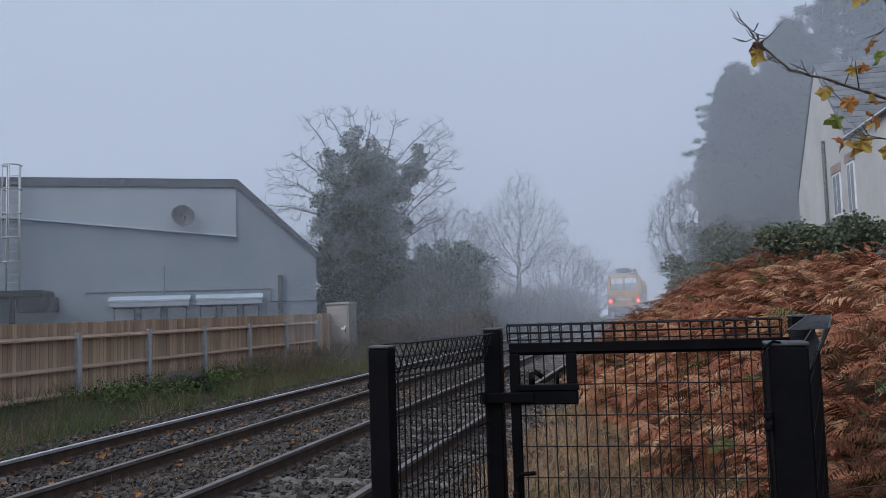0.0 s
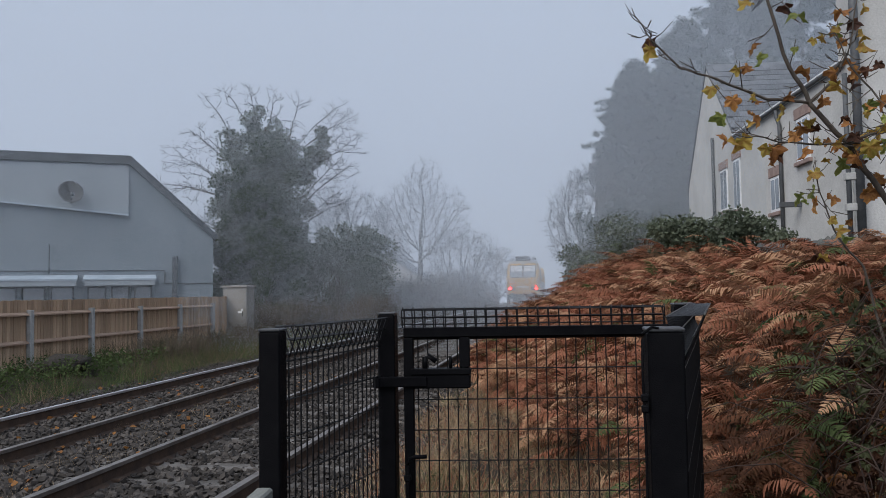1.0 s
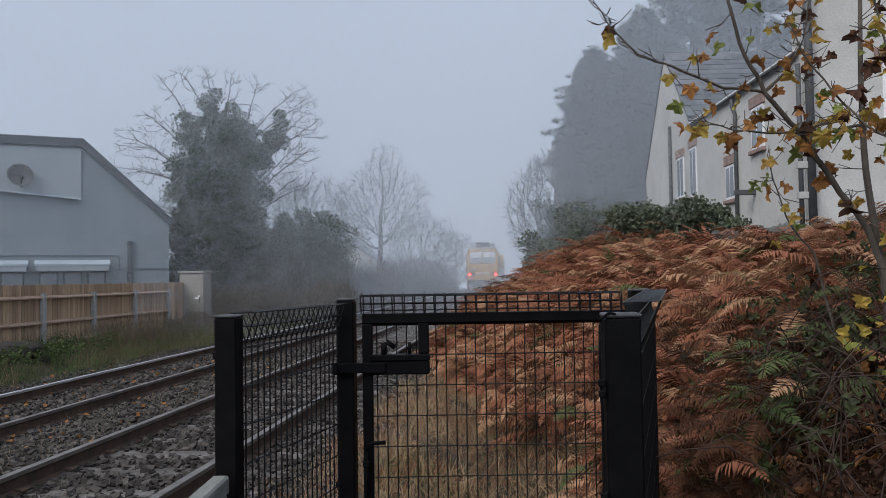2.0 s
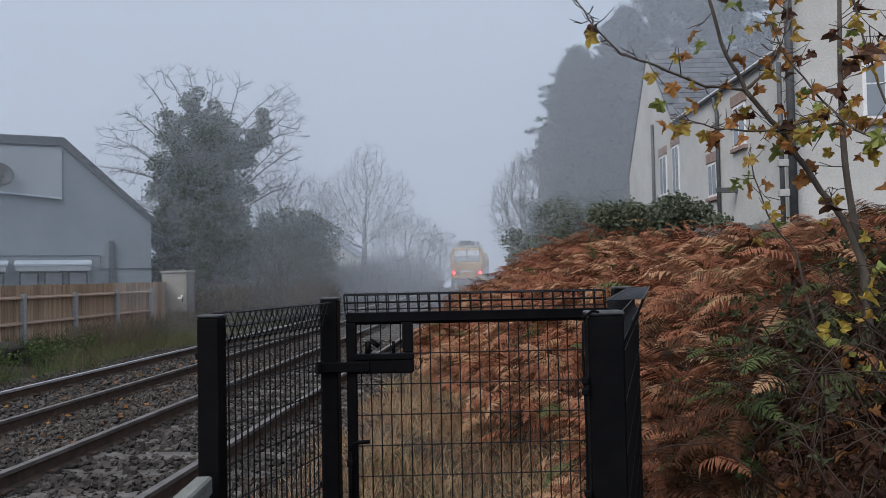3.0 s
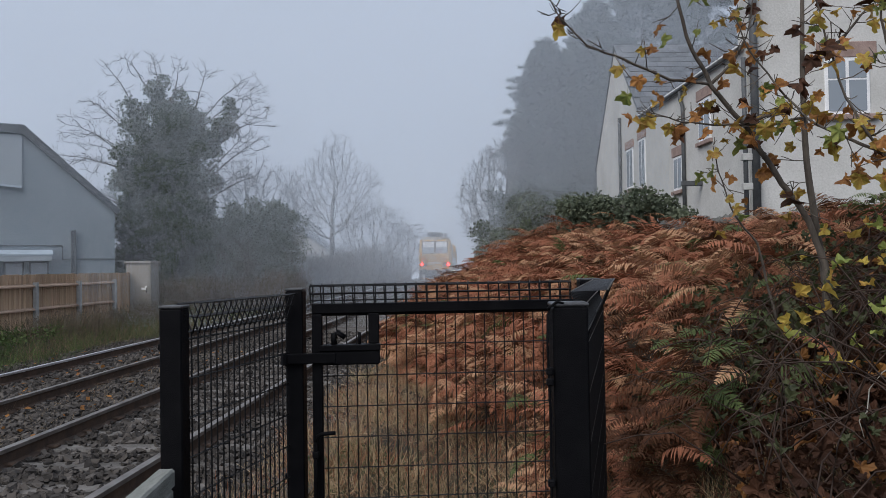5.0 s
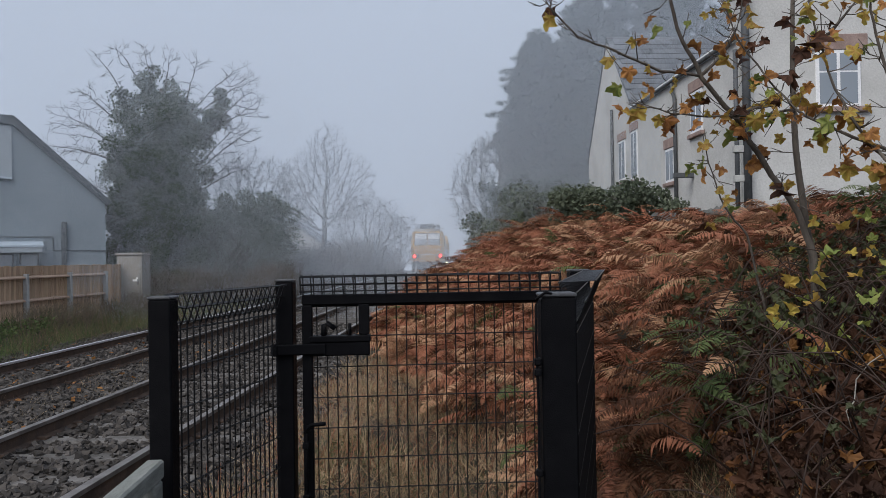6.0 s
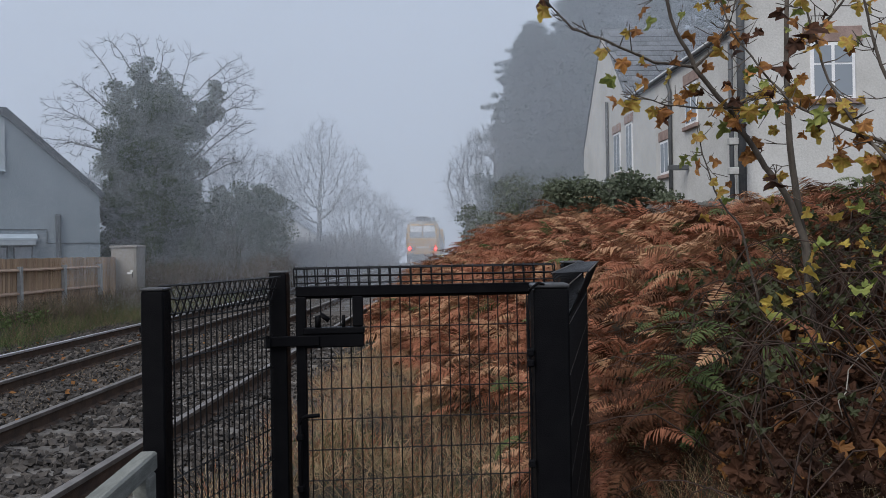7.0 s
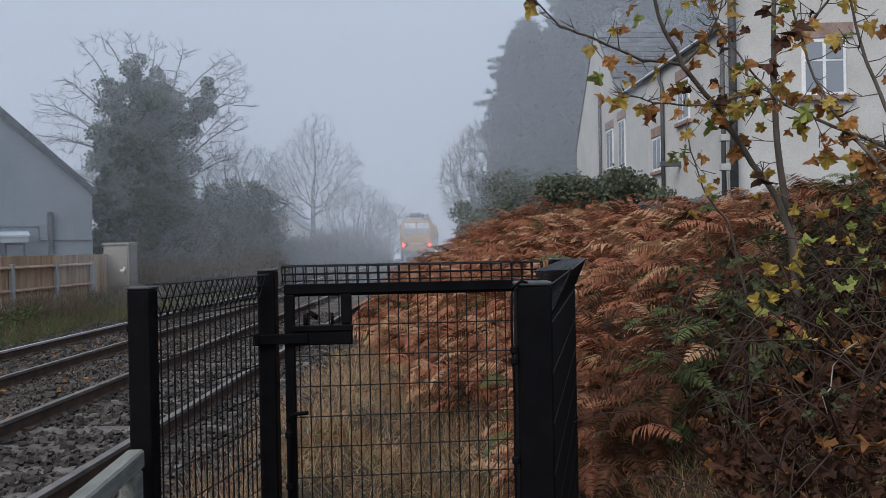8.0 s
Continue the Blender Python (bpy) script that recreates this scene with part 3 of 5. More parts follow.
bpart("string_line", box(1.79, 8.6, 0.002, 0.035, 2.42, 2.455), M_TRIM)
bpart("flue", box(1.32, 1.50, 0.002, 0.17, 0.2, 2.98, 0.02), M_TRIM, "dark square flue pipe")
for x0, x1 in ((2.15, 4.55), (4.85, 7.65)):
    c = bpart("canopy", prism([(0.002, 2.20), (0.62, 2.06), (0.62, 1.88), (0.002, 1.88)], "x", x0, x1), M_CLADUP, "window canopy")
    bpart("canopy_top", prism([(0.002, 2.21), (0.64, 2.07), (0.64, 2.13), (0.002, 2.28)], "x", x0 - 0.05, x1 + 0.05), M_CANOPY, "pale canopy top")
    k = (x1 - x0) / 3
    for j in range(3):
        wf = bpart("window", box(x0 + k * j + 0.08, x0 + k * (j + 1) - 0.08, 0.002, 0.04, 0.85, 1.86, 0.01), M_TRIM)
        g = bpart("pane", box(x0 + k * j + 0.14, x0 + k * (j + 1) - 0.14, 0.041, 0.046, 0.91, 1.80), M_GLASS, parent=wf)
o = tube("aerial_mast", [BM4 @ Vector((5.75, 0.12, 2.3)), BM4 @ Vector((5.75, 0.12, 3.4))], 0.018, M_TRIM, bld, "thin dark aerial mast", sides=6)
o.matrix_parent_inverse = BI
# dish
dish = thing("satellite_dish", BM4 @ Vector((5.05, 0.3, 5.0)), "dark grey round satellite dish on a wall bracket", "satellite dish")
DMI = dish.matrix_world.inverted()
bm = bmesh.new()
rings = []
for r in (0.02, 0.14, 0.26, 0.36, 0.42, 0.435):
    rings.append([bm.verts.new((r * math.cos(6.2832 * k / 28), r * math.sin(6.2832 * k / 28), 0.55 * r * r + (0.0 if r < 0.43 else -0.02))) for k in range(28)])
for a, b in zip(rings, rings[1:]):
    for k in range(28):
        bm.faces.new((a[k], a[(k + 1) % 28], b[(k + 1) % 28], b[k]))
bm.faces.new(rings[0])
bmesh.ops.solidify(bm, geom=bm.faces[:], thickness=0.02)
bm.transform(BM4 @ Matrix.Translation((5.05, 0.42, 5.27)) @ Matrix.Rotation(radians(-72), 4, "X") @ Matrix.Rotation(radians(-14), 4, "Y"))
for o in (part("reflector", bm, M_GREYBOX, dish, "dark dish", True),
          tube("arm", [BM4 @ Vector((5.05, 0.05, 4.95)), BM4 @ Vector((5.05, 0.30, 4.95)), BM4 @ Vector((5.05, 0.40, 5.2))], 0.04, M_TRIM, dish),
          tube("feed_arm", [BM4 @ Vector((5.05, 0.4, 4.9)), BM4 @ Vector((4.98, 0.85, 5.15))], 0.02, M_TRIM, dish),
          part("feed_horn", box(-0.06, 0.06, -0.06, 0.06, -0.06, 0.06, 0.02, Matrix.Translation(BM4 @ Vector((4.98, 0.86, 5.17)))), M_TRIM, dish)):
    o.matrix_parent_inverse = DMI
# caged ladder
lad = thing("caged_ladder", BM4 @ Vector((10.95, 0.3, 0)), "galvanised caged roof ladder fixed to the wall", "ladder")
LI = lad.matrix_world.inverted()
lo = []
for dx in (-0.22, 0.22):
    lo.append(tube("ladder_stile", [BM4 @ Vector((10.95 + dx, 0.25, 2.4)), BM4 @ Vector((10.95 + dx, 0.25, 7.2))], 0.03, M_ZINC, lad))
for k in range(16):
    lo.append(tube("rung", [BM4 @ Vector((10.73, 0.25, 2.6 + k * 0.28)), BM4 @ Vector((11.17, 0.25, 2.6 + k * 0.28))], 0.014, M_ZINC, lad, sides=6))
for k in range(5):
    z = 3.6 + k * 0.88
    lo.append(tube("hoop", [BM4 @ Vector((10.95 + 0.36 * math.cos(a) * (1 if 0 < i < 8 else 0.7), 0.27 + 0.62 * math.sin(a), z)) for i, a in enumerate([math.pi * j / 8 for j in range(9)])], 0.025, M_ZINC, lad, sides=6))
for a in (40, 90, 140):
    a = radians(a)
    lo.append(tube("cage_strap", [BM4 @ Vector((10.95 + 0.36 * math.cos(a), 0.27 + 0.62 * math.sin(a), 3.6)), BM4 @ Vector((10.95 + 0.36 * math.cos(a), 0.27 + 0.62 * math.sin(a), 7.12))], 0.018, M_ZINC, lad, sides=6))
for o in lo:
    o.matrix_parent_inverse = LI
# dark porch roof by the building
po = thing("porch", BM4 @ Vector((11.4, 1.5, 0)), "black flat porch roof on posts against the building", "porch")
PI_ = po.matrix_world.inverted()
for o in (part("porch_roof", box(9.6, 17.5, 0.06, 2.3, 2.30, 2.52, 0.02, BM4), M_BLACK, po), part("fascia", box(9.4, 10.4, 0.3, 2.2, 1.75, 2.297, 0.05, BM4), M_BLACK, po),
          part("porch_post", box(10.45, 10.6, 2.05, 2.2, -0.2, 2.297, 0.01, BM4), M_BLACK, po), part("porch_post", box(17.2, 17.35, 2.05, 2.2, -0.2, 2.297, 0.01, BM4), M_BLACK, po)):
    o.matrix_parent_inverse = PI_

# ---- white house on the bank ----
HX = lambda y: 5.17 - 0.068 * (y - 25)
house = thing("house", (5.5, 22, 2.3), "white roughcast house with grey slate roof and brown stone window heads", "house")
HI = house.matrix_world.inverted()
H4 = Matrix.Translation((HX(25), 25, 0)) @ Matrix.Rotation(math.atan(0.068), 4, "Z")
# local: y runs along the front away from the camera, x into the house


def hpart(name, bm, m, label="", parent=None, world=False):
    if not world:
        bm.transform(H4)
    bmesh.ops.recalc_face_normals(bm, faces=bm.faces)
    o = part(name, bm, m, parent or house, label)
    o.matrix_parent_inverse = HI if parent is None else Matrix()
    return o


HE, HA, HW = 5.9, 8.98, 6.45
hpart("gable_wall", prism([(0.0, 1.2), (0.0, HE), (HW / 2, HA), (HW, HE - 0.75), (HW, 1.2)], "x", 0, 0.3), M_RENDER, "white roughcast gable wall")
hpart("end_wall", box(0.3, 8, HW - 0.3, HW - 0.002, 1.2, HE - 0.9), M_RENDER)
hpart("long_wall", box(0.0, 0.3, -7.98, -0.002, 1.2, HE - 0.02), M_RENDER, "white roughcast wall")
hpart("flat_roof", box(0.05, 6, -7.98, -0.002, HE - 0.015, HE + 0.12), M_SLATE)
# near block facing along the track
NB = 17.05
hpart("near_wall", box(HX(NB) + 0.02, 14.0, NB - 0.3, NB, 1.2, 9.6), M_RENDER, "tall white roughcast wall", world=True)
hpart("near_side", box(HX(NB) + 0.02, HX(NB) + 0.32, NB + 0.002, NB + 0.6, 1.2, 9.6), M_RENDER, world=True)
hpart("near_roof", prism([(HX(NB) - 0.2, 9.55), (10, 13.2), (14.4, 9.5), (14.4, 9.3), (10, 13.0), (HX(NB) - 0.2, 9.35)], "y", NB - 0.5, NB + 7), M_SLATE, world=True)


def house_window(y0, y1, z0, z1, head=True):
    f = hpart("window", box(-0.03, 0.02, y0, y1, z0, z1, 0.01), M_WHITE, "white framed window")
    ym = (y0 + y1) / 2
    for a, b in ((y0 + 0.06, ym - 0.03), (ym + 0.03, y1 - 0.06)):
        o = hpart("pane", box(-0.036, -0.031, a, b, z0 + 0.07, z1 - 0.07), M_GLASS, parent=f)
        o.parent = f
    if head:
        hpart("window_head", box(-0.05, 0.02, y0 - 0.08, y1 + 0.08, z1 + 0.003, z1 + 0.26, 0.01), M_SANDST, "brown stone window head")
        hpart("window_sill", box(-0.09, 0.02, y0 - 0.08, y1 + 0.08, z0 - 0.10, z0 - 0.003, 0.01), M_SANDST)
    return f


house_window(1.05, 1.85, 3.85, 5.15)
house_window(-0.35, 0.35, 3.75, 5.25)
house_window(-3.75, -3.05, 3.35, 4.25)
house_window(-5.85, -5.05, 4.35, 5.35)
# window of the near block
def near_window(x0, x1, z0, z1):
    f = hpart("window", box(x0, x1, NB - 0.33, NB - 0.29, z0, z1, 0.01), M_WHITE, "white casement window", world=True)
    xm, zm = (x0 + x1) / 2, z0 + (z1 - z0) * 0.62
    for a, b in ((x0 + 0.07, xm - 0.035), (xm + 0.035, x1 - 0.07)):
        for c, d in ((z0 + 0.07, zm - 0.02), (zm + 0.02, z1 - 0.07)):
            o = hpart("pane", box(a, b, NB - 0.338, NB - 0.331, c, d), M_GLASS, parent=f, world=True)
    hpart("window_head", box(x0 - 0.15, x1 + 0.15, NB - 0.34, NB - 0.302, z1 + 0.003, z1 + 0.32, 0.01), M_SANDST, "brown stone window head", world=True)
    hpart("window_sill", box(x0 - 0.15, x1 + 0.15, NB - 0.42, NB - 0.302, z0 - 0.11, z0 - 0.003, 0.01), M_SANDST, world=True)


near_window(7.15, 8.05, 4.40, 5.56)
# gutters and pipes
t = Tubes()
t.add([H4 @ Vector((-0.09, 0.12, HE + 0.02)), H4 @ Vector((-0.09, -7.9, HE + 0.02))], [0.048, 0.048], 8)
o = link("gutter", t.mesh("gutter"), M_PIPE, house, "grey gutter")
o.matrix_parent_inverse = HI
hpart("soffit", box(-0.10, -0.002, -7.9, 0.1, HE + 0.075, HE + 0.11), M_WHITE)
for pts, r in (([(-0.09, -3.9, HE - 0.04), (-0.09, -3.9, HE - 0.25), (-0.06, -4.0, HE - 0.45), (-0.06, -4.0, 2.0)], 0.05), ([(-0.06, 2.55, 6.35), (-0.06, 2.55, 2.2)], 0.055), ):
    o = tube("downpipe", [H4 @ Vector(p) for p in pts], r, M_PIPE, house, "grey downpipe")
    o.matrix_parent_inverse = HI
o = tube("downpipe", [(HX(NB) + 0.0, NB - 0.42, 9.2), (HX(NB) + 0.0, NB - 0.42, 2.0)], 0.085, M_PIPE, house, "thick grey downpipe")
o.matrix_parent_inverse = HI
o = tube("downpipe", [(HX(NB) - 0.19, NB - 0.36, 5.6), (HX(NB) - 0.19, NB - 0.36, 2.0)], 0.05, M_PIPE, house, "thin grey downpipe")
o.matrix_parent_inverse = HI
for z in (2.9, 3.5):
    hpart("pipe_bracket", box(HX(NB) - 0.27, HX(NB) + 0.1, NB - 0.44, NB - 0.302, z, z + 0.14, 0.01), M_CONC, world=True)
hpart("bracket_beam", box(-0.5, -0.002, -5.2, -5.08, 3.30, 3.42, 0.01), M_PIPE)
# slates on the gable wing's near slope, in courses
rs = random.Random(3)
roof = hpart("roof", prism([(-0.12, HE - 0.10), (HW / 2, HA + 0.02), (HW + 0.1, HE - 0.78), (HW + 0.1, HE - 0.9), (HW / 2, HA - 0.12), (-0.12, HE - 0.24)], "x", -0.03, 8), M_SLATE, "grey slate roof")
slm = bpy.data.meshes.new("slate")
b = box(0, 0.40, 0, 0.40, 0, 0.022, 0.003)
b.to_mesh(slm)
b.free()
pitch = math.atan2(HA - HE, HW / 2)
for c in range(14):
    for k in range(20):
        o = link("slate", slm, M_SLATE, roof)
        p = Vector((-0.05 + k * 0.403 + (0.2 if c % 2 else 0), -0.14 + math.cos(pitch) * c * 0.31, HE - 0.08 + math.sin(pitch) * c * 0.31))
        o.matrix_world = H4 @ Matrix.Translation(p) @ Matrix.Rotation(pitch - 0.05, 4, "X") @ Matrix.Rotation(rs.uniform(-0.01, 0.01), 4, "Y")
# stone wall at the top of the bank
sw = thing("drystone_wall", (7, 15.5, 2.4), "low dark drystone wall along the bank top", "wall")
SWI = sw.matrix_world.inverted()
for i in range(70):
    x = 3.6 + i * 0.11
    bm = bmesh.new()
    bmesh.ops.create_icosphere(bm, subdivisions=2, radius=1)
    rr = random.Random(i)
    for v in bm.verts:
        v.co *= 1 + 0.22 * noise.noise(v.co * 1.6 + Vector((i * 3.1, 0, 0)))
    y = 15.6 - 0.02 * i
    z = float(ground_h(x, y)) + 0.32
    bm.transform(Matrix.Translation((x, y, z + rr.uniform(0.12, 0.18))) @ Matrix.Diagonal((rr.uniform(0.08, 0.13), 0.14, rr.uniform(0.15, 0.20), 1)))
    part("stone", bm, M_DRYSTONE, sw).matrix_parent_inverse = SWI
# ---- vegetation: templates ----
def frond(pairs, leaflets, seed):
    """A bracken frond 1 long: an arching stalk with pinnae on both sides, each with leaflets."""
    rng = np.random.default_rng(seed)
    V, F = [], []
    n = 16
    ang = np.radians(np.linspace(58, -32, n) + rng.normal(0, 5, n))
    st = np.concatenate([[[0, 0]], np.cumsum(np.stack([np.cos(ang), np.sin(ang)], -1) / n, 0)])

    def at(s):
        i = min(int(s * n), n - 1)
        f = s * n - i
        p = st[i] * (1 - f) + st[i + 1] * f
        return np.array([0, p[0], p[1]]), ang[i]

    def tri(a, b, c):
        k = len(V)
        V.extend([a, b, c])
        F.append((k, k + 1, k + 2))
    for i in range(n):
        a, b = np.array([0, *st[i]]), np.array([0, *st[i + 1]])
        w = 0.007 * (1 - 0.8 * i / n)
        tri(a + [w, 0, 0], a - [w, 0, 0], b)
    for j in range(pairs):
        s = 0.28 + 0.71 * (j / (pairs - 1)) ** 0.9
        p, an = at(s)
        ln = 0.27 * (1 - (s - 0.28) / 0.76) ** 0.8 * rng.uniform(0.85, 1.1)
        for side in (-1, 1):
            fw = np.radians(rng.uniform(12, 32))
            dr = np.radians(rng.uniform(-6, 30))
            fwd = np.array([0, np.cos(an), np.sin(an)])
            up = np.array([0, -np.sin(an), np.cos(an)])
            d = np.array([side * np.cos(fw) * np.cos(dr), 0, 0]) + fwd * np.sin(fw) - up * np.sin(dr) * np.cos(fw)
            e = np.cross(d, up)
            e /= np.linalg.norm(e)
            if e @ fwd < 0:
                e = -e
            curl = -up * 0.25 * ln
            if leaflets == 0:
                w = 0.0125
                q = p + d * ln * 0.22
                q2 = p + d * ln * 0.66 + curl * 0.35
                tip = p + d * ln + curl
                if pairs < 19:
                    tri(p, q + e * w * 1.3, tip)
                    tri(p, tip, q - e * w * 1.3)
                    continue
                tri(p, q - e * w, q + e * w)
                tri(q + e * w, q - e * w, q2 - e * w * 0.7)
                tri(q + e * w, q2 - e * w * 0.7, q2 + e * w * 0.7)
                tri(q2 + e * w * 0.7, q2 - e * w * 0.7, tip)
            else:
                for k in range(leaflets):
                    u = (k + 0.4) / leaflets
                    c = p + d * ln * u + curl * u * u
                    c2 = p + d * ln * min(u + 0.9 / leaflets, 1.05) + curl * u * u
                    w = 0.019 * (1 - u) ** 0.6 + 0.004
                    mid = (c + c2) / 2 + d * 0.012
                    tri(c, c2, mid + e * w - up * 0.010 * rng.uniform(-1, 2))
                    tri(c, mid - e * w - up * 0.010 * rng.uniform(-1, 2), c2)
    return np.array(V, float), np.array(F, int)


def bracken(name, count, xr, yr, size, pairs, leaflets, seed, sink=0.1, mats=None, keep=None, lift=(0, 0.15)):
    rng = np.random.default_rng(seed)
    out = []
    x = rng.uniform(*xr, count * 3)
    y = rng.uniform(*yr, count * 3)
    ok = (x > toe(y) - 0.1 + 0.3 * np.sin(y * 2.1)) & ((x > 0.95) | (y > 4.45))
    if keep is not None:
        ok &= keep(x, y)
    x, y = x[ok][:count], y[ok][:count]
    k = len(x)
    z = ground_h(x, y) + rng.uniform(lift[0], lift[1], k)
    # fronds lean down the bank towards the line
    yaw = rng.normal(1.9, 1.15, k)
    pit = rng.normal(-0.12, 0.28, k)
    rol = rng.normal(0, 0.35, k)
    sz = rng.uniform(*size, k)
    patch = np.sin(x * 1.3 + 2) * np.cos(y * 1.1) + rng.normal(0, 0.55, k)
    ids = np.where(patch > 0.75, 1, np.where(patch < -0.95, 2, 0))
    ids = np.where(rng.random(k) < 0.24, 1, ids)
    ids = np.where(rng.random(k) < 0.14, 2, ids)
    if mats is None:
        ids = np.where(rng.random(k) < np.where((x > 1.3) & (y < 5.5), 0.45, 0.035), 3, ids)
        # more bank-foot fronds take the dark brown, putting the shade there into their colour
        ids = np.where((rng.random(k) < np.where(x > 1.0, 0.78, 0.4)) & (y < 5.4) & (ids != 3), 2, ids)
        ids = np.where((rng.random(k) < 0.5) & (x > 2.3 + 0.12 * (y - 6)) & (y > 5) & (y < 13) & (ids != 3), 2, ids)
    groups = 3
    for g in range(groups):
        tv, tf_ = frond(pairs, leaflets, seed * 10 + g)
        sel = np.arange(k) % groups == g
        fr = frames_of(yaw[sel], pit[sel], rol[sel], sz[sel])
        out.append((tv, tf_, fr, np.stack([x, y, z], -1)[sel], ids[sel]))
    me_list = [scatter_mesh(name, tv, tf_, [M_RUST, M_TAN, M_BROWN, M_FGREEN], (fr, lo), mi) for tv, tf_, fr, lo, mi in out]
    return [link(name, me, None) for me in me_list]


brk = thing("bracken", (3, 8, 0), "bank of withered rust-brown bracken fronds with some green", "bracken", kind="stuff")
sets = []
sets += bracken("fronds", 900, (0.5, 4.2), (2.9, 6.4), (0.32, 0.56), 20, 0, 11, lift=(0, 0.46), keep=lambda x, y: (y > 4.3) & (np.sin(x * 6.3 + 1.3 * y) * np.sin(y * 5.1 - x) < 0.45) & ((x < 0.95 + 0.3 * (y - 3)) | ((np.sin(x * 5) * np.cos(y * 4) > 0.6) & (y > 3.7))))
sets += bracken("fronds", 1750, (-0.6, 5.5), (6.0, 10.5), (0.40, 0.74), 20, 0, 12, lift=(0, 0.42), keep=lambda x, y: np.sin(x * 4.3 + 1.1 * y) * np.sin(y * 3.3 - x) < 0.4)
sets += bracken("fronds", 2300, (-1.6, 8.5), (10.5, 17), (0.5, 0.85), 18, 0, 13, lift=(0, 0.35), keep=lambda x, y: (x < 5.3) & ~((x > 2.9) & (y > 12.2)))
sets += bracken("fronds", 1800, (-1.7, 4.5), (17, 27), (0.6, 1.0), 14, 0, 14, lift=(0, 0.4), keep=lambda x, y: (x < 3.6))
BKI = brk.matrix_world.inverted()
for o in sets:
    o.parent = brk
    o.matrix_parent_inverse = BKI


# blades of grass: one curved blade
def blade():
    v = np.array([(-0.006, 0, 0), (0.006, 0, 0), (-0.005, 0.06, 0.45), (0.005, 0.06, 0.45), (0.0, 0.28, 0.95)])
    f = np.array([(0, 1, 3), (0, 3, 2), (2, 3, 4)])
    return v, f


def grass(name, count, xr, yr, size, m, seed, label, keep=None, patch=None, lay=0.35):
    rng = np.random.default_rng(seed)
    x, y = rng.uniform(*xr, count * 2), rng.uniform(*yr, count * 2)
    cl = np.sin(x * 3.1 + seed) * np.cos(y * 2.7 - seed) + 0.6 * np.sin(x * 7.7 + y * 5.1)
    ok = rng.random(len(x)) < np.clip(0.55 + 0.4 * cl, 0.08, 1)
    if keep is not None:
        ok &= keep(x, y)
    x, y = x[ok][:count], y[ok][:count]
    k = len(x)
    tv, tf_ = blade()
    fr = frames_of(rng.uniform(0, 6.28, k), rng.normal(-0.1, lay, k), rng.normal(0, lay, k), rng.uniform(*size, k))
    me = scatter_mesh(name, tv, tf_, [m], (fr, np.stack([x, y, ground_h(x, y) - 0.01], -1)))
    return tagged(link(name, me, None), label, "grass", kind="stuff")


near_gate = lambda x, y: (x > -1.75 + 0.1 * np.sin(y * 3)) & (x < toe(y) + 0.5) & ~((x > -1.05) & (x < 0.6) & (y < 4.1))
grass("dry_grass", 30000, (-2.0, 1.6), (2.0, 12), (0.10, 0.36), M_STRAW, 3, "tussocks of dry straw-coloured grass beyond the gate", near_gate, lay=1.0)
grass("dead_grass", 17000, (-2.0, 1.6), (2.0, 11), (0.10, 0.32), M_RUST, 7, "brown dead grass and fern litter beyond the gate", near_gate, lay=0.95)
grass("short_green_grass", 9000, (-1.2, 0.9), (4.1, 6.8), (0.06, 0.17), M_GRASS, 14, "short damp green grass just beyond the gate", near_gate, lay=0.7)
grass("green_grass", 14000, (-2.0, 1.6), (2.0, 14), (0.08, 0.24), M_GRASS, 4, "thin green grass among the straw", near_gate, lay=0.8)
cess = lambda x, y: (x > -10.9) & (x < -7.7 + 0.2 * np.sin(y))
grass("lineside_grass", 17000, (-10.9, -7.4), (4, 34), (0.18, 0.60), M_GRASS, 5, "rough green grass and weeds below the timber fence", cess, lay=0.5)
grass("lineside_straw", 14000, (-10.9, -7.4), (5, 40), (0.25, 0.6), M_DEADGR, 6, "dead straw grass beside the far track", lambda x, y: cess(x, y) & ((y + 2 * np.sin(x * 2) > 17) | (np.sin(x * 3.3) * np.cos(y * 1.9) > 0.2)), lay=0.5)
grass("bank_grass", 4500, (0.4, 2.2), (2.4, 5), (0.05, 0.16), M_GRASS, 8, "sparse green grass and moss below the bracken", lambda x, y: (x > 0.75), lay=0.6)
grass("bank_litter", 12000, (0.7, 3.4), (2.5, 5.4), (0.08, 0.30), M_BROWN, 10, "dark brown dead stalks and litter on the bank foot", lambda x, y: x > 0.8, lay=1.0)
grass("bank_straw", 2600, (0.7, 1.7), (2.5, 4.6), (0.08, 0.26), M_STRAW, 12, "straw grass at the bank foot", lambda x, y: x > 0.75, lay=0.8)
grass("track_weeds", 2500, (-5.5, -4.1), (3, 16), (0.06, 0.2), M_STRAW, 9, "straw and weeds between the tracks", None, lay=0.8)


# leaf cards: a bent pair of triangles
LEAF_V = np.array([(0, 0, 0), (0.5, 0.45, 0.08), (0, 1, -0.05), (-0.5, 0.45, 0.08)], float)
LEAF_F = np.array([(0, 1, 2), (0, 2, 3)])


SPRAY_V, SPRAY_F = [], []
for a_, l_ in ((-45, 0.65), (-14, 1.0), (16, 0.95), (48, 0.6)):
    a_ = radians(a_)
    k_ = len(SPRAY_V)
    SPRAY_V += [(-0.07 * math.cos(a_), 0.07 * math.sin(a_), 0), (0.07 * math.cos(a_), -0.07 * math.sin(a_), 0), (l_ * math.sin(a_), l_ * math.cos(a_), 0.12 * math.sin(5 * a_))]
    SPRAY_F.append((k_, k_ + 1, k_ + 2))
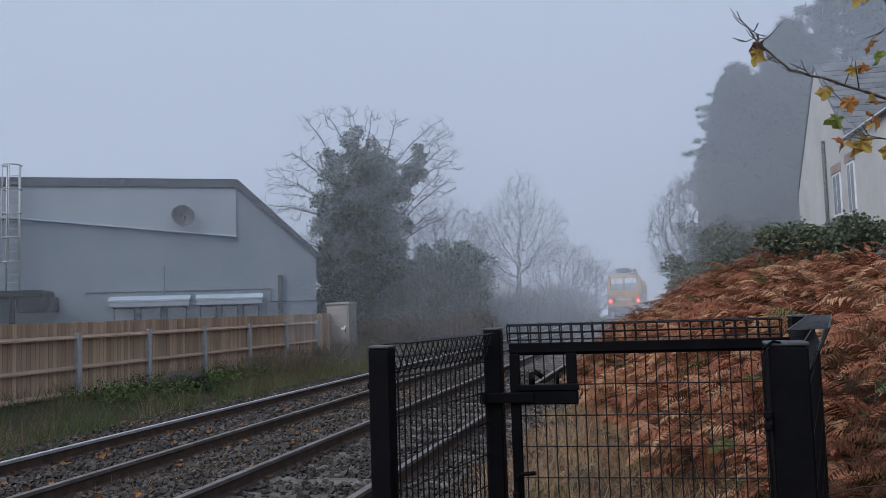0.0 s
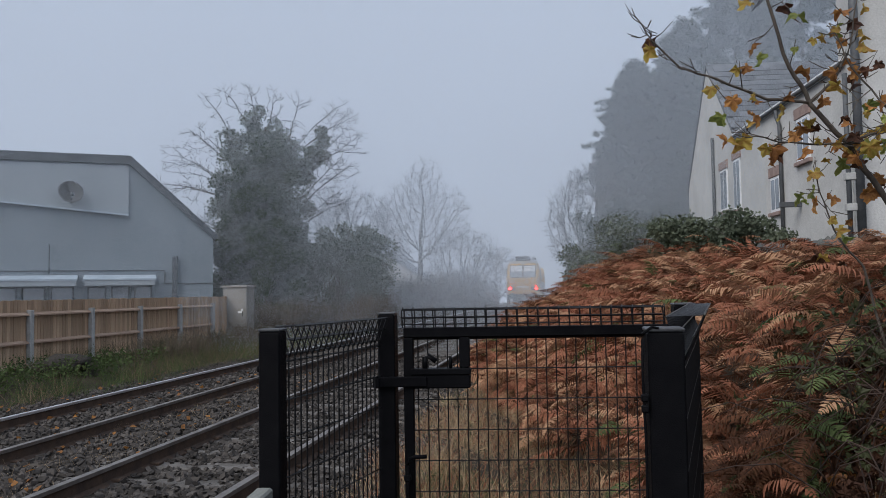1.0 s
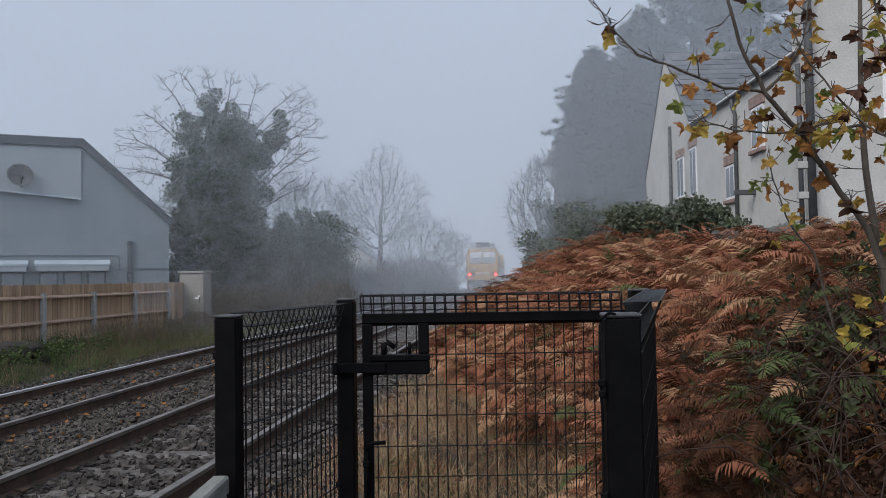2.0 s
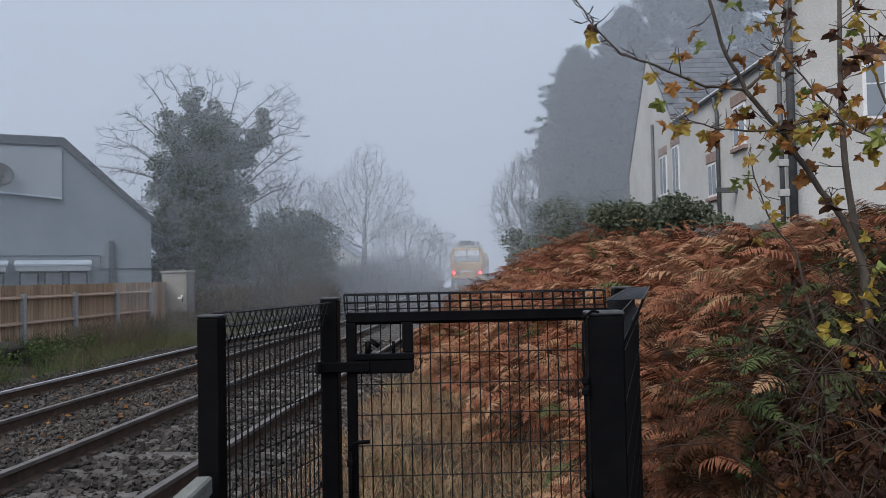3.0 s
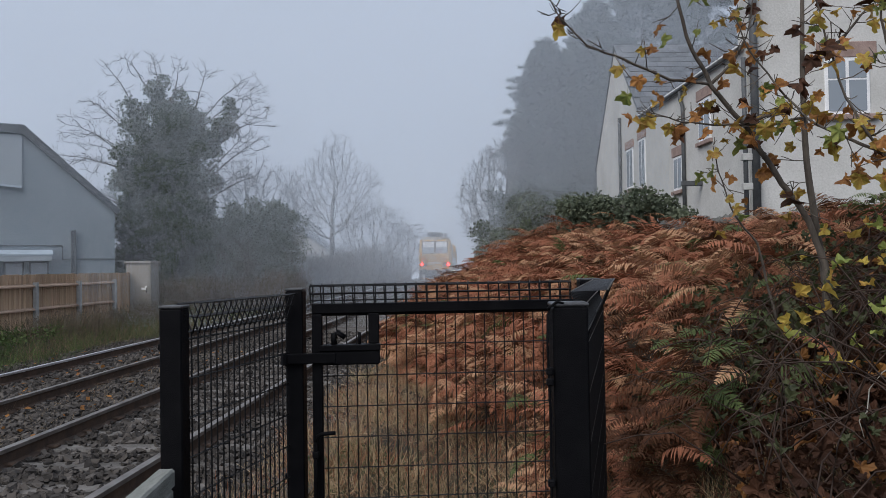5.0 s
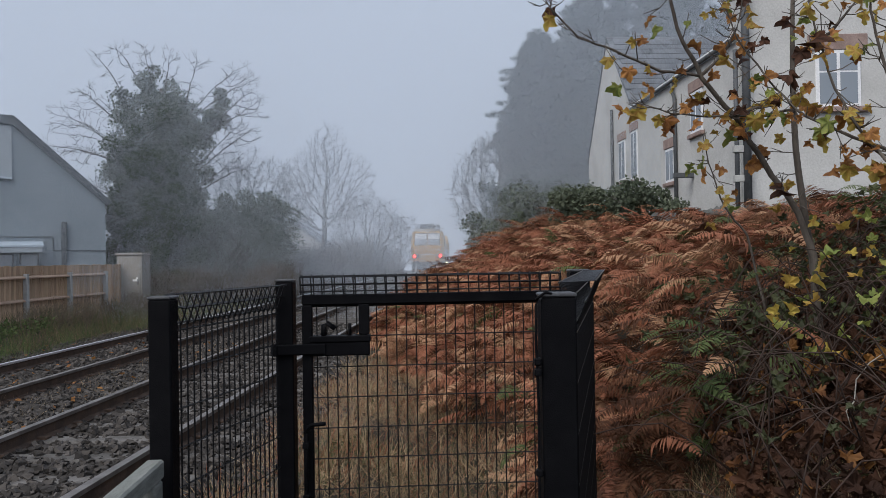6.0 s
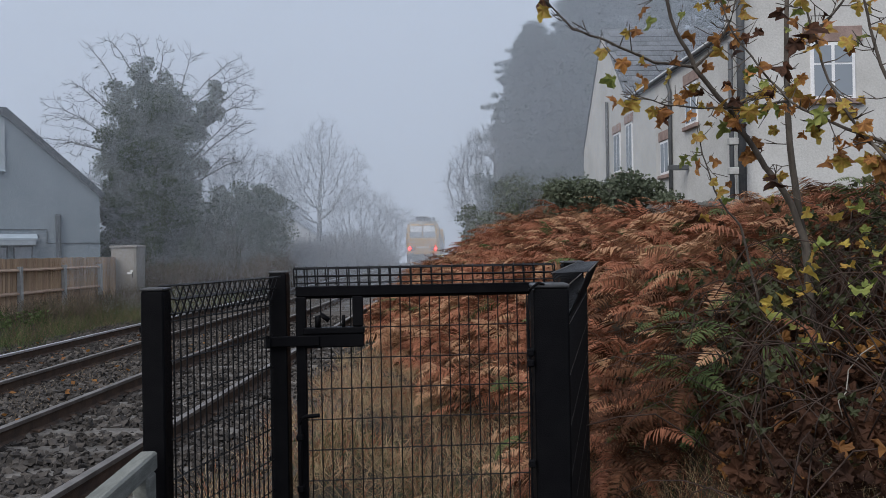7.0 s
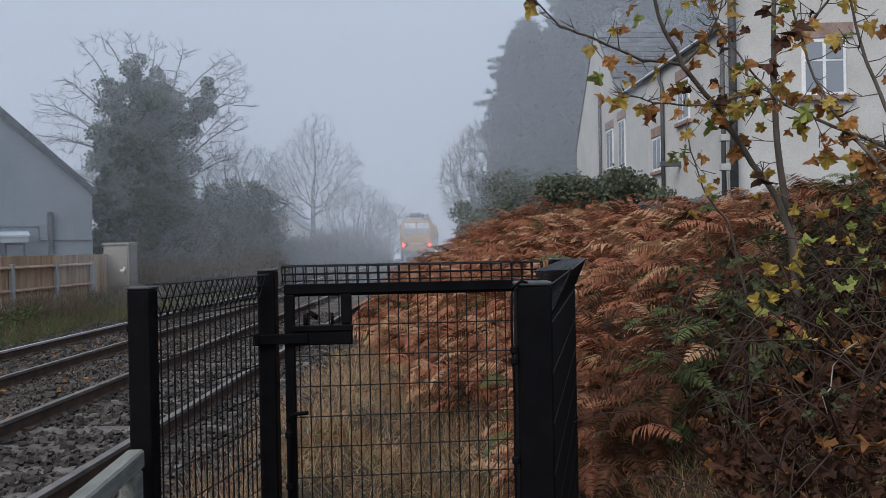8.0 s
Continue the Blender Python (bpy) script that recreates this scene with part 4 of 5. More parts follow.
SPRAY_V, SPRAY_F = np.array(SPRAY_V, float), np.array(SPRAY_F)


def leaves(name, centres, size, m, seed, parent=None, label="", up=0.0, shape="leaf"):
    rng = np.random.default_rng(seed)
    k = len(centres)
    centres = np.asarray(centres)
    if shape == "spray":
        # sprays point outwards and droop a little
        yaw = np.arctan2(-centres[:, 0], centres[:, 1]) + rng.normal(0, 0.55, k)
        fr = frames_of(yaw, rng.normal(up, 0.4, k), rng.normal(0, 0.9, k), rng.uniform(*size, k))
        me = scatter_mesh(name, SPRAY_V, SPRAY_F, [m], (fr, centres))
        return link(name, me, None, parent, label)
    if shape == "stalk":
        fr = frames_of(rng.uniform(0, 6.28, k), rng.normal(0.0, 0.35, k), rng.normal(0, 0.35, k), rng.uniform(*size, k))
        tv, tf_ = blade()
        me = scatter_mesh(name, tv * np.array([1.6, 1, 1]), tf_, [m], (fr, centres))
        return link(name, me, None, parent, label)
    fr = frames_of(rng.uniform(0, 6.28, k), rng.normal(up, 0.8, k), rng.normal(0, 0.7, k), rng.uniform(*size, k))
    me = scatter_mesh(name, LEAF_V, LEAF_F, [m], (fr, centres))
    return link(name, me, None, parent, label)


def lumps(rng, n_lumps, per, box_, rad, shape=None):
    """Points near the skins of many uneven lumps inside a shape."""
    pts = []
    tries = 0
    while len(pts) < n_lumps and tries < n_lumps * 40:
        tries += 1
        c = np.array([rng.uniform(*b) for b in box_])
        if shape is not None and not shape(c):
            continue
        r = rng.uniform(*rad)
        d = rng.normal(size=(per, 3))
        d /= np.linalg.norm(d, axis=1)[:, None]
        pts.append(c + d * r * rng.uniform(0.55, 1.08, (per, 1)) * np.array([1, 1, 0.8]))
    return np.concatenate(pts)


def grow(t, p, d, length, r, depth, rng, spread=0.55, up=0.25, kids=(2, 4), segs=4, shrink=0.68, minr=0.006, sides=5, own=None):
    """Branches out of branches, bending upwards."""
    pts, rad = [p.copy()], [r]
    q, dd = p.copy(), d.copy()
    for i in range(segs):
        dd = (dd + Vector((rng.gauss(0, 0.13), rng.gauss(0, 0.13), rng.gauss(0, 0.10) + up * 0.25))).normalized()
        q = q + dd * (length / segs)
        pts.append(q.copy())
        rad.append(max(minr, r * (1 - 0.55 * (i + 1) / segs)))
    (own or t).add(pts, rad, sides if depth > 1 else 3, False)
    if depth == 0:
        return
    n = rng.randint(*kids)
    for k in range(n):
        s = rng.uniform(0.3, 1.0) if k else 1.0
        i = min(int(s * segs), segs)
        ax = Vector((rng.gauss(0, 1), rng.gauss(0, 1), rng.gauss(0, 0.55))).normalized()
        nd = (dd + ax * spread * rng.uniform(0.7, 1.5)).normalized()
        grow(t, pts[i], nd, length * shrink * rng.uniform(0.75, 1.15), max(minr, rad[i] * 0.68), depth - 1, rng, spread, up, kids, max(3, segs - 1), shrink, minr, sides)


def fill_crown(targets, root, step, kill, rng_, sag=0.0, limit=9000):
    """Grows a branch skeleton from the root nodes until it reaches the target points. Returns nodes and parents."""
    nodes = [np.array(p, float) for p in root]
    par = [i - 1 for i in range(len(root))]
    live = np.array(targets, float)
    near = np.full(len(live), 1e9)
    who = np.zeros(len(live), int)
    done, used = 0, {}
    for _ in range(160):
        for j in range(done, len(nodes)):
            d = np.linalg.norm(live - nodes[j], axis=1)
            b = d < near
            near[b], who[b] = d[b], j
        done = len(nodes)
        keep = near > kill
        live, near, who = live[keep], near[keep], who[keep]
        if len(live) == 0 or len(nodes) > limit:
            break
        for j in np.unique(who):
            if used.get(int(j), 0) > 2:
                continue
            used[int(j)] = used.get(int(j), 0) + 1
            v = live[who == j] - nodes[j]
            v = (v / np.linalg.norm(v, axis=1)[:, None]).mean(0) + rng_.normal(0, 0.07, 3) + np.array([0, 0, -sag])
            if par[j] >= 0:
                v += 0.22 * (nodes[j] - nodes[par[j]]) / step
            nodes.append(nodes[j] + v / (np.linalg.norm(v) + 1e-6) * step)
            par.append(int(j))
    return nodes, par


def skeleton_tubes(nodes, par, tip, power=2.3, twig=0.0, seed=1):
    """Tubes along the strands of a skeleton, thick where many twigs meet, with straight fine twigs near the ends. Returns trunk and crown."""
    n = len(nodes)
    load = np.zeros(n)
    kids = [[] for _ in range(n)]
    for i in range(n - 1, 0, -1):
        load[i] = max(load[i], 1.0)
        load[par[i]] += load[i]
        kids[par[i]].append(i)
    rad = tip * np.maximum(load, 1) ** (1 / power)
    tk, cr = Tubes(), Tubes()
    starts = [(0, None)]
    while starts:
        i, frm = starts.pop()
        line = [] if frm is None else [frm]
        while True:
            line.append(i)
            if not kids[i]:
                break
            ks = sorted(kids[i], key=lambda q: -load[q])
            starts += [(q, i) for q in ks[1:]]
            i = ks[0]
        rr = [min(rad[q], rad[line[1]] if len(line) > 1 else 9) for q in line]
        (tk if frm is None else cr).add([Vector(nodes[q]) for q in line], rr, 7 if rr[0] > 0.06 else (4 if rr[0] > 0.02 else 3), False)
    if twig:
        rg_ = random.Random(seed)
        mid = np.mean(np.array(nodes), 0)
        for i in range(1, n):
            if load[i] > 14 or rg_.random() < 0.3:
                continue
            d = Vector(nodes[i] - nodes[par[i]]).normalized()
            away = Vector(nodes[i] - mid).normalized()
            for _ in range(1 if load[i] > 2 else 2):
                v = (d * 0.9 + away * 0.35 + Vector((rg_.gauss(0, 0.5), rg_.gauss(0, 0.5), rg_.gauss(0.12, 0.45)))).normalized() * twig * rg_.uniform(0.5, 1.2)
                p = Vector(nodes[i])
                bend = p + v * 0.55 + Vector((rg_.gauss(0, 0.06), rg_.gauss(0, 0.06), rg_.gauss(0, 0.06))) * twig
                cr.add([p, bend, p + v], [tip * 0.8, tip * 0.7, tip * 0.5], 3, False)
    return tk, cr


def crown_points(rng_, n, centre, radii, shell=0.35, gate=None):
    p = rng_.normal(size=(n * 2, 3))
    p /= np.linalg.norm(p, axis=1)[:, None]
    p *= rng_.uniform(shell, 1.0, (n * 2, 1)) ** 0.6
    p = p * np.array(radii) + np.array(centre)
    if gate is not None:
        p = p[gate(p)]
    return p[:n]


def crown_tree(name, at, label, crowns, root, step, kill, tip, seed, sag=0.0, twig=0.5, category="tree"):
    """A leafless tree whose twigs fill the given rounded crowns (count, centre, radii)."""
    rg = np.random.default_rng(seed)
    e = thing(name, at, label, category)
    targets = np.concatenate([crown_points(rg, c, ce, ra) for c, ce, ra in crowns])
    tk, cr = skeleton_tubes(*fill_crown(targets, root, step, kill, rg, sag), tip, twig=twig, seed=seed)
    link("trunk", tk.mesh("trunk"), M_TWIG, e, "grey trunk")
    link("crown", cr.mesh("crown"), M_TWIG, e, "leafless grey branches")
    return e


# ivy-clad tree
ivy = thing("ivy_tree", (-12.6, 33, 0), "tall dead-looking tree thickly clad in dark ivy with bare upper boughs", "tree")
t = Tubes()
t.add([(0, 0, -0.3), (0.1, 0, 3), (0.0, 0.1, 6.5), (0.2, 0, 8.6)], [0.42, 0.36, 0.26, 0.12], 8)
link("trunk", t.mesh("trunk"), M_BARK, ivy)
t = Tubes()
rg = np.random.default_rng(23)
# bare boughs that stand out of the ivy: start, tip, and width of the twigs round the tip
for x0, z0, x1, z1, sp in ((-1.5, 5.6, -4.0, 6.2, 0.9), (-1.5, 6.2, -3.7, 7.4, 0.9), (-1.3, 7.0, -2.9, 8.3, 0.7), (-1.2, 8.0, -2.2, 9.8, 0.55), (-0.5, 8.6, -1.4, 10.1, 0.5),
                           (-0.2, 8.8, -0.3, 10.1, 0.5), (0.3, 8.2, 0.75, 9.9, 0.5), (1.1, 7.4, 1.9, 9.6, 0.6), (1.0, 7.2, 3.6, 9.1, 0.8), (1.5, 6.3, 4.0, 8.0, 0.9), (1.5, 5.2, 3.6, 6.9, 0.9),
                           (1.6, 4.4, 3.3, 5.4, 0.8), (-1.8, 4.2, -3.6, 4.9, 0.8)):
    for dy in (-0.4, 0.5)[:1 + (sp > 0.6)]:
        a0 = np.array([x0, dy * 0.6, z0])
        mid = np.array([(x0 + x1) / 2, dy, (z0 + z1) / 2])
        x1, z1 = x0 + (x1 - x0) * 0.93, z0 + (z1 - z0) * 0.93
        tg = np.concatenate([crown_points(rg, 46, (x1, dy * 1.6, z1), (sp, 0.8, sp * 0.75), 0.2), crown_points(rg, 16, mid, (sp, 0.8, sp * 0.6), 0.2)])
        tk, cr = skeleton_tubes(*fill_crown(tg, [a0, a0 + (mid - a0) * 0.4], 0.14, 0.24, rg, -0.12), 0.008, 2.4, 0.3, len(t.v))
        for q in (tk, cr):
            base = len(t.v)
            t.v += q.v
            t.f += [tuple(k + base for k in f) for f in q.f]
link("bare_crown", t.mesh("bare_crown"), M_TWIG, ivy, "bare twigs standing out of the ivy")
r8 = np.random.default_rng(5)


def ivy_shape(c):
    half = np.interp(c[2], [0, 2, 4.5, 7.4, 8.3, 9.3, 9.7], [2.5, 2.3, 2.25, 1.75, 1.25, 0.45, 0.25])
    return (abs(c[0] + 0.15 * math.sin(c[2] * 1.7)) < half * (0.86 + 0.1 * math.sin(c[2] * 4.1))) and abs(c[1]) < half * 0.8 


pts = lumps(r8, 540, 215, [(-2.6, 2.6), (-2, 2), (0.2, 9.6)], (0.25, 0.6), ivy_shape)
side = lumps(r8, 20, 230, [(1.6, 2.9), (-0.6, 0.6), (6.2, 8.4)], (0.18, 0.42), lambda c: abs((c[2] - 6.2) - (c[0] - 1.6) * 1.6) < 0.45)
leaves("foliage", np.concatenate([pts, side]), (0.06, 0.12), M_IVY, 6, ivy, "dark ivy leaves")

# scrub and bushes right of the ivy tree
def bush(name, at, pts, size, m, seed, label, category="shrub", twigs=0, shape="leaf", reach=1.0):
    e = thing(name, at, label, category)
    leaves("foliage", pts, size, m, seed, e, shape=shape)
    if twigs:
        rg = random.Random(seed)
        tt = Tubes()
        for k in range(twigs):
            grow(tt, Vector((rg.uniform(-1, 1), rg.uniform(-0.6, 0.6), 0)), Vector((rg.gauss(0, 0.4), rg.gauss(0, 0.4), 1)).normalized(), rg.uniform(0.9, 1.5) * reach, 0.03 * reach, 3, rg, 0.5, 0.3, (2, 3), 4, 0.72, 0.008)
        link("twig_crown", tt.mesh("twig_crown"), M_TWIG, e)
    return e


bush("ivy_bush", (-9.3, 33.5, 0), lumps(r8, 260, 190, [(-2.2, 2.0), (-1.2, 1.2), (0.1, 4.6)], (0.3, 0.6), lambda c: c[2] < 4.6 - 0.7 * abs(c[0] - 0.3)), (0.05, 0.095), M_IVY, 31, "dark ivy-covered thicket beside the tree", "thicket", 4, reach=0.8)
bush("bramble_scrub", (-8.6, 30, 0), lumps(r8, 60, 150, [(-2.6, 2.0), (-2, 3), (0.0, 0.7)], (0.3, 0.5)), (0.35, 0.95), M_SCRUB, 32, "pale brown dead lineside stalks and brambles", "scrub", 8, "stalk")
bush("bramble_scrub", (-8.6, 44, 0), lumps(r8, 90, 150, [(-3, 1.6), (-7, 7), (0.0, 1.2)], (0.35, 0.7)), (0.5, 1.2), M_SCRUB, 33, "long low brown scrub along the line", "scrub", 8, "stalk")
bush("bramble_scrub", (-8.2, 66, 0), lumps(r8, 90, 140, [(-3, 2), (-12, 12), (0.0, 1.9)], (0.5, 1.0)), (0.6, 1.5), M_SCRUB, 34, "distant misty scrub along the line", "scrub", 8, "stalk")
crown_tree("bare_tree", (-10.0, 55, 0), "leafless round-headed ash tree in the mist", [(1100, (0.4, 0, 6.6), (2.5, 2.3, 3.0)), (450, (0.6, 0, 8.7), (1.5, 1.5, 1.9)), (400, (2.2, 0.3, 6.8), (1.6, 1.5, 2.0)), (400, (-1.3, 0, 6.6), (1.7, 1.5, 1.9)), (450, (-1.8, 0, 4.6), (2.2, 1.8, 1.3)), (150, (2.6, 0, 5.4), (1.4, 1.5, 1.4))], [(0, 0, -0.3), (0.1, 0, 0.8), (0.15, 0, 1.8), (0.3, 0, 2.8)], 0.2, 0.3, 0.012, 41, twig=0.5)
crown_tree("bare_tree", (-10.9, 40, 0), "thin leafless saplings behind the thicket", [(700, (0.2, 0, 4.9), (2.6, 1.6, 2.0)), (220, (-0.9, 0, 6.0), (1.2, 1.2, 1.3))], [(0, 0, -0.3), (0, 0, 0.8), (0.1, 0, 1.6)], 0.16, 0.26, 0.009, 42, -0.1, 0.5)
crown_tree("bare_tree", (-12.4, 47, 0), "leafless hawthorn in the mist", [(900, (0, 0, 4.7), (3.4, 2.0, 2.6))], [(0, 0, -0.3), (0, 0, 0.7), (0.1, 0, 1.4)], 0.18, 0.3, 0.011, 43, -0.05, 0.5)
crown_tree("bare_tree", (-7.9, 64, 0), "leafless lineside bush in the mist", [(1500, (0, 0, 3.6), (3.4, 2.6, 3.0))], [(0, 0, -0.3), (0, 0, 0.4)], 0.2, 0.28, 0.014, 44, twig=0.6)
crown_tree("bare_tree", (-6.9, 82, 0), "leafless lineside bush far down the line", [(900, (0, 0, 3.2), (3.0, 2.6, 2.9))], [(0, 0, -0.3), (0, 0, 0.4)], 0.2, 0.3, 0.015, 45)
# white house far behind the trees
fh = thing("far_house", (-18.5, 84, -1.6), "white gabled house far off behind bare trees", "house")
part("wall", prism([(-4, 0), (4, 0), (4, 4.2), (0, 7.0), (-4, 4.2)], "y", 0, 8), M_RENDER, fh)
part("roof", prism([(-4.3, 4.0), (0, 7.1), (4.3, 4.0), (4.3, 4.25), (0, 7.4), (-4.3, 4.25)], "y", -0.3, 8.3), M_SLATE, fh)

# tall cypresses on the right
def cypress(at, h, w, seed, n=150):
    rr = np.random.default_rng(seed)
    e = thing("cypress", at, "tall dense grey-green cypress in the mist", "tree", "row of cypresses")
    t = Tubes()
    t.add([(0, 0, -0.5), (0, 0, h * 0.5), (0, 0, h * 0.9)], [0.3, 0.18, 0.03], 7)
    link("trunk", t.mesh("trunk"), M_BARK, e)
    P = []
    for k in range(n):
        s = rr.uniform(0.0, 1.0)
        z = h * s
        a = rr.uniform(0, 6.28)
        half = w * (np.interp(s, [0, 0.25, 0.6, 0.85, 1.0], [0.92, 1.0, 0.88, 0.58, 0.10]))
        ln = half * (rr.uniform(0.7, 1.02) if k % 4 else rr.uniform(1.05, 1.32))
        m_ = int(50 + 45 * half / w)
        u = rr.uniform(0.15, 1.0, m_) ** 0.6
        off = rr.normal(0, 0.15, (m_, 3)) * (1.15 - u)[:, None] * 1.6
        P.append(np.stack([np.cos(a) * ln * u, np.sin(a) * ln * u, z + 0.45 * u * ln * 0.5 - 0.25 * u * u], -1) + off)
    P = np.concatenate(P)
    leaves("foliage", P, (0.17, 0.34), M_CONIFER, seed, e, up=0.15, shape="spray")
    return e


cypress((3.5, 38, 1.5), 10.3, 2.15, 51, 620)
cypress((6.0, 39.5, 1.8), 12.3, 2.75, 52, 680)
cypress((8.5, 40.5, 2.0), 14.6, 3.1, 53, 640)
cypress((12.0, 42, 2.0), 16.0, 3.0, 54, 420)
crown_tree("bare_tree", (1.2, 36.6, 0.6), "leafless shrub tree below the cypresses", [(1700, (0.0, 0, 3.7), (1.9, 1.5, 2.6)), (300, (0.4, 0, 5.6), (1.0, 0.9, 1.0)), (350, (1.8, -0.6, 2.6), (1.6, 1.0, 1.6))], [(0, 0, -0.3), (0, 0, 0.5)], 0.14, 0.2, 0.012, 61, -0.1, 0.5)
bush("thicket", (2.0, 36, 0.6), lumps(r8, 120, 220, [(-1.1, 2.2), (-1.5, 1.5), (0.2, 4.0)], (0.35, 0.6)), (0.04, 0.09), M_CONIFER, 62, "dark thicket below the cypresses", "thicket", 8, reach=0.8)
bush("evergreen_shrub", (3.3, 23.5, 2.0), lumps(r8, 70, 260, [(-2.2, 1.3), (-1, 1), (0.0, 1.35)], (0.25, 0.45)), (0.05, 0.11), M_HEDGE, 63, "dull green evergreen shrub in front of the house", "shrub", 6, reach=0.4)
bush("evergreen_shrub", (3.5, 17.5, 1.9), lumps(r8, 56, 260, [(-1.5, 0.9), (-0.6, 0.8), (0.1, 0.95)], (0.22, 0.40)), (0.045, 0.09), M_HEDGE, 64, "glossy evergreen shrub by the house wall", "shrub", 5, reach=0.3)
bush("hedge", (2.0, 28.5, 1.2), lumps(r8, 110, 260, [(-1.8, 2.4), (-3, 3), (0.0, 1.5)], (0.3, 0.5)), (0.05, 0.11), M_HEDGE, 65, "rough dull green hedge along the bank top", "hedge")
# ---- young sycamore on the bank ----
syc = thing("sycamore", (1.96, 4.72, 0.7), "young sycamore with thin stems and last yellow and brown leaves", "tree")
SYI = syc.matrix_world.inverted()
STEMS = {
    "stem": [
        ([(2.05, 4.75, 0.6), (1.98, 4.7, 1.44), (1.9, 4.7, 1.69), (1.69, 4.65, 1.98), (1.52, 4.6, 2.23), (1.31, 4.5, 2.44), (1.20, 4.45, 2.62), (1.10, 4.4, 2.93), (1.0, 4.4, 3.3)], 0.022),
        ([(2.08, 4.78, 0.6), (2.0, 4.75, 1.44), (1.95, 4.77, 1.8), (1.92, 4.78, 2.29), (1.93, 4.8, 2.69), (1.96, 4.85, 3.1), (1.98, 4.9, 3.5)], 0.027)],
    "branch": [
        ([(1.31, 4.5, 2.44), (1.07, 4.4, 2.45), (0.8, 4.3, 2.54), (0.6, 4.2, 2.59), (0.46, 4.15, 2.72), (0.39, 4.1, 2.82)], 0.009),
        ([(1.31, 4.5, 2.44), (1.44, 4.5, 2.56), (1.52, 4.5, 2.74), (1.57, 4.5, 2.99)], 0.009),
        ([(2.35, 3.85, 0.95), (2.18, 3.9, 1.82), (2.1, 3.9, 1.9), (1.85, 4.1, 2.07), (1.7, 4.2, 2.19), (1.64, 4.3, 2.32), (1.45, 4.3, 2.58), (1.36, 4.3, 2.8)], 0.011),
        ([(2.5, 3.7, 0.95), (2.17, 3.7, 1.62), (2.04, 3.8, 1.78), (1.96, 4.0, 2.0), (1.81, 4.0, 2.25), (1.71, 4.0, 2.6), (1.68, 4.0, 2.78)], 0.012),
        ([(2.8, 4.2, 1.0), (2.46, 4.2, 1.73), (2.26, 4.2, 2.12), (2.14, 4.2, 2.45), (2.09, 4.2, 2.69), (2.08, 4.2, 2.86)], 0.014),
        ([(1.92, 4.75, 2.29), (1.65, 4.6, 2.23), (1.34, 4.5, 2.22), (1.13, 4.4, 2.22), (0.97, 4.35, 2.26)], 0.009),
        ([(1.92, 4.78, 2.59), (2.11, 4.7, 2.72), (2.27, 4.7, 2.91)], 0.013),
        ([(1.52, 4.6, 2.23), (1.68, 4.6, 2.29), (1.85, 4.7, 2.34)], 0.009),
        ([(1.9, 5.2, 1.05), (1.78, 5.2, 1.58), (1.64, 5.2, 1.76), (1.57, 5.2, 1.98), (1.52, 5.2, 2.2)], 0.009)]}
rs = random.Random(77)
TIPS = []
for kind, items in STEMS.items():
    for pts, r in items:
        v = [Vector(p) for p in pts]
        fine = []
        for a, b in zip(v, v[1:]):
            for k in range(4):
                fine.append(a.lerp(b, k / 4) + Vector((rs.gauss(0, 0.003), rs.gauss(0, 0.003), rs.gauss(0, 0.003))))
        fine.append(v[-1])
        n = len(fine)
        t = Tubes()
        t.add(fine, [max(0.003, r * (1 - 0.72 * i / n)) for i in range(n)], 8)
        o = link(kind, t.mesh(kind), M_BARK, syc)
        o.matrix_parent_inverse = SYI
        tw = Tubes()
        for i in range(2, n):
            if fine[i].z < 1.7:
                continue
            for _ in range(2 if kind == "branch" else 1):
                if rs.random() < 0.8:
                    d = Vector((rs.gauss(-0.15, 0.8), rs.gauss(-0.1, 0.6), rs.gauss(0.25, 0.5))).normalized()
                    ln = rs.uniform(0.04, 0.18)
                    e = fine[i] + d * ln
                    m_ = fine[i] + d * ln * 0.5 + Vector((0, 0, -0.012))
                    tw.add([fine[i], m_, e], [0.0032, 0.0026, 0.0018], 4)
                    TIPS.append((e, 1.0))
                    if rs.random() < 0.5:
                        d2 = (d + Vector((rs.gauss(0, 0.7), rs.gauss(0, 0.7), rs.gauss(0.2, 0.5)))).normalized()
                        e2 = m_ + d2 * ln * 0.7
                        tw.add([m_, e2], [0.003, 0.002], 4)
                        TIPS.append((e2, 1.0))
        if tw.v:
            tagged(link("twig", tw.mesh("twig"), M_BARK, o), kind="stuff")


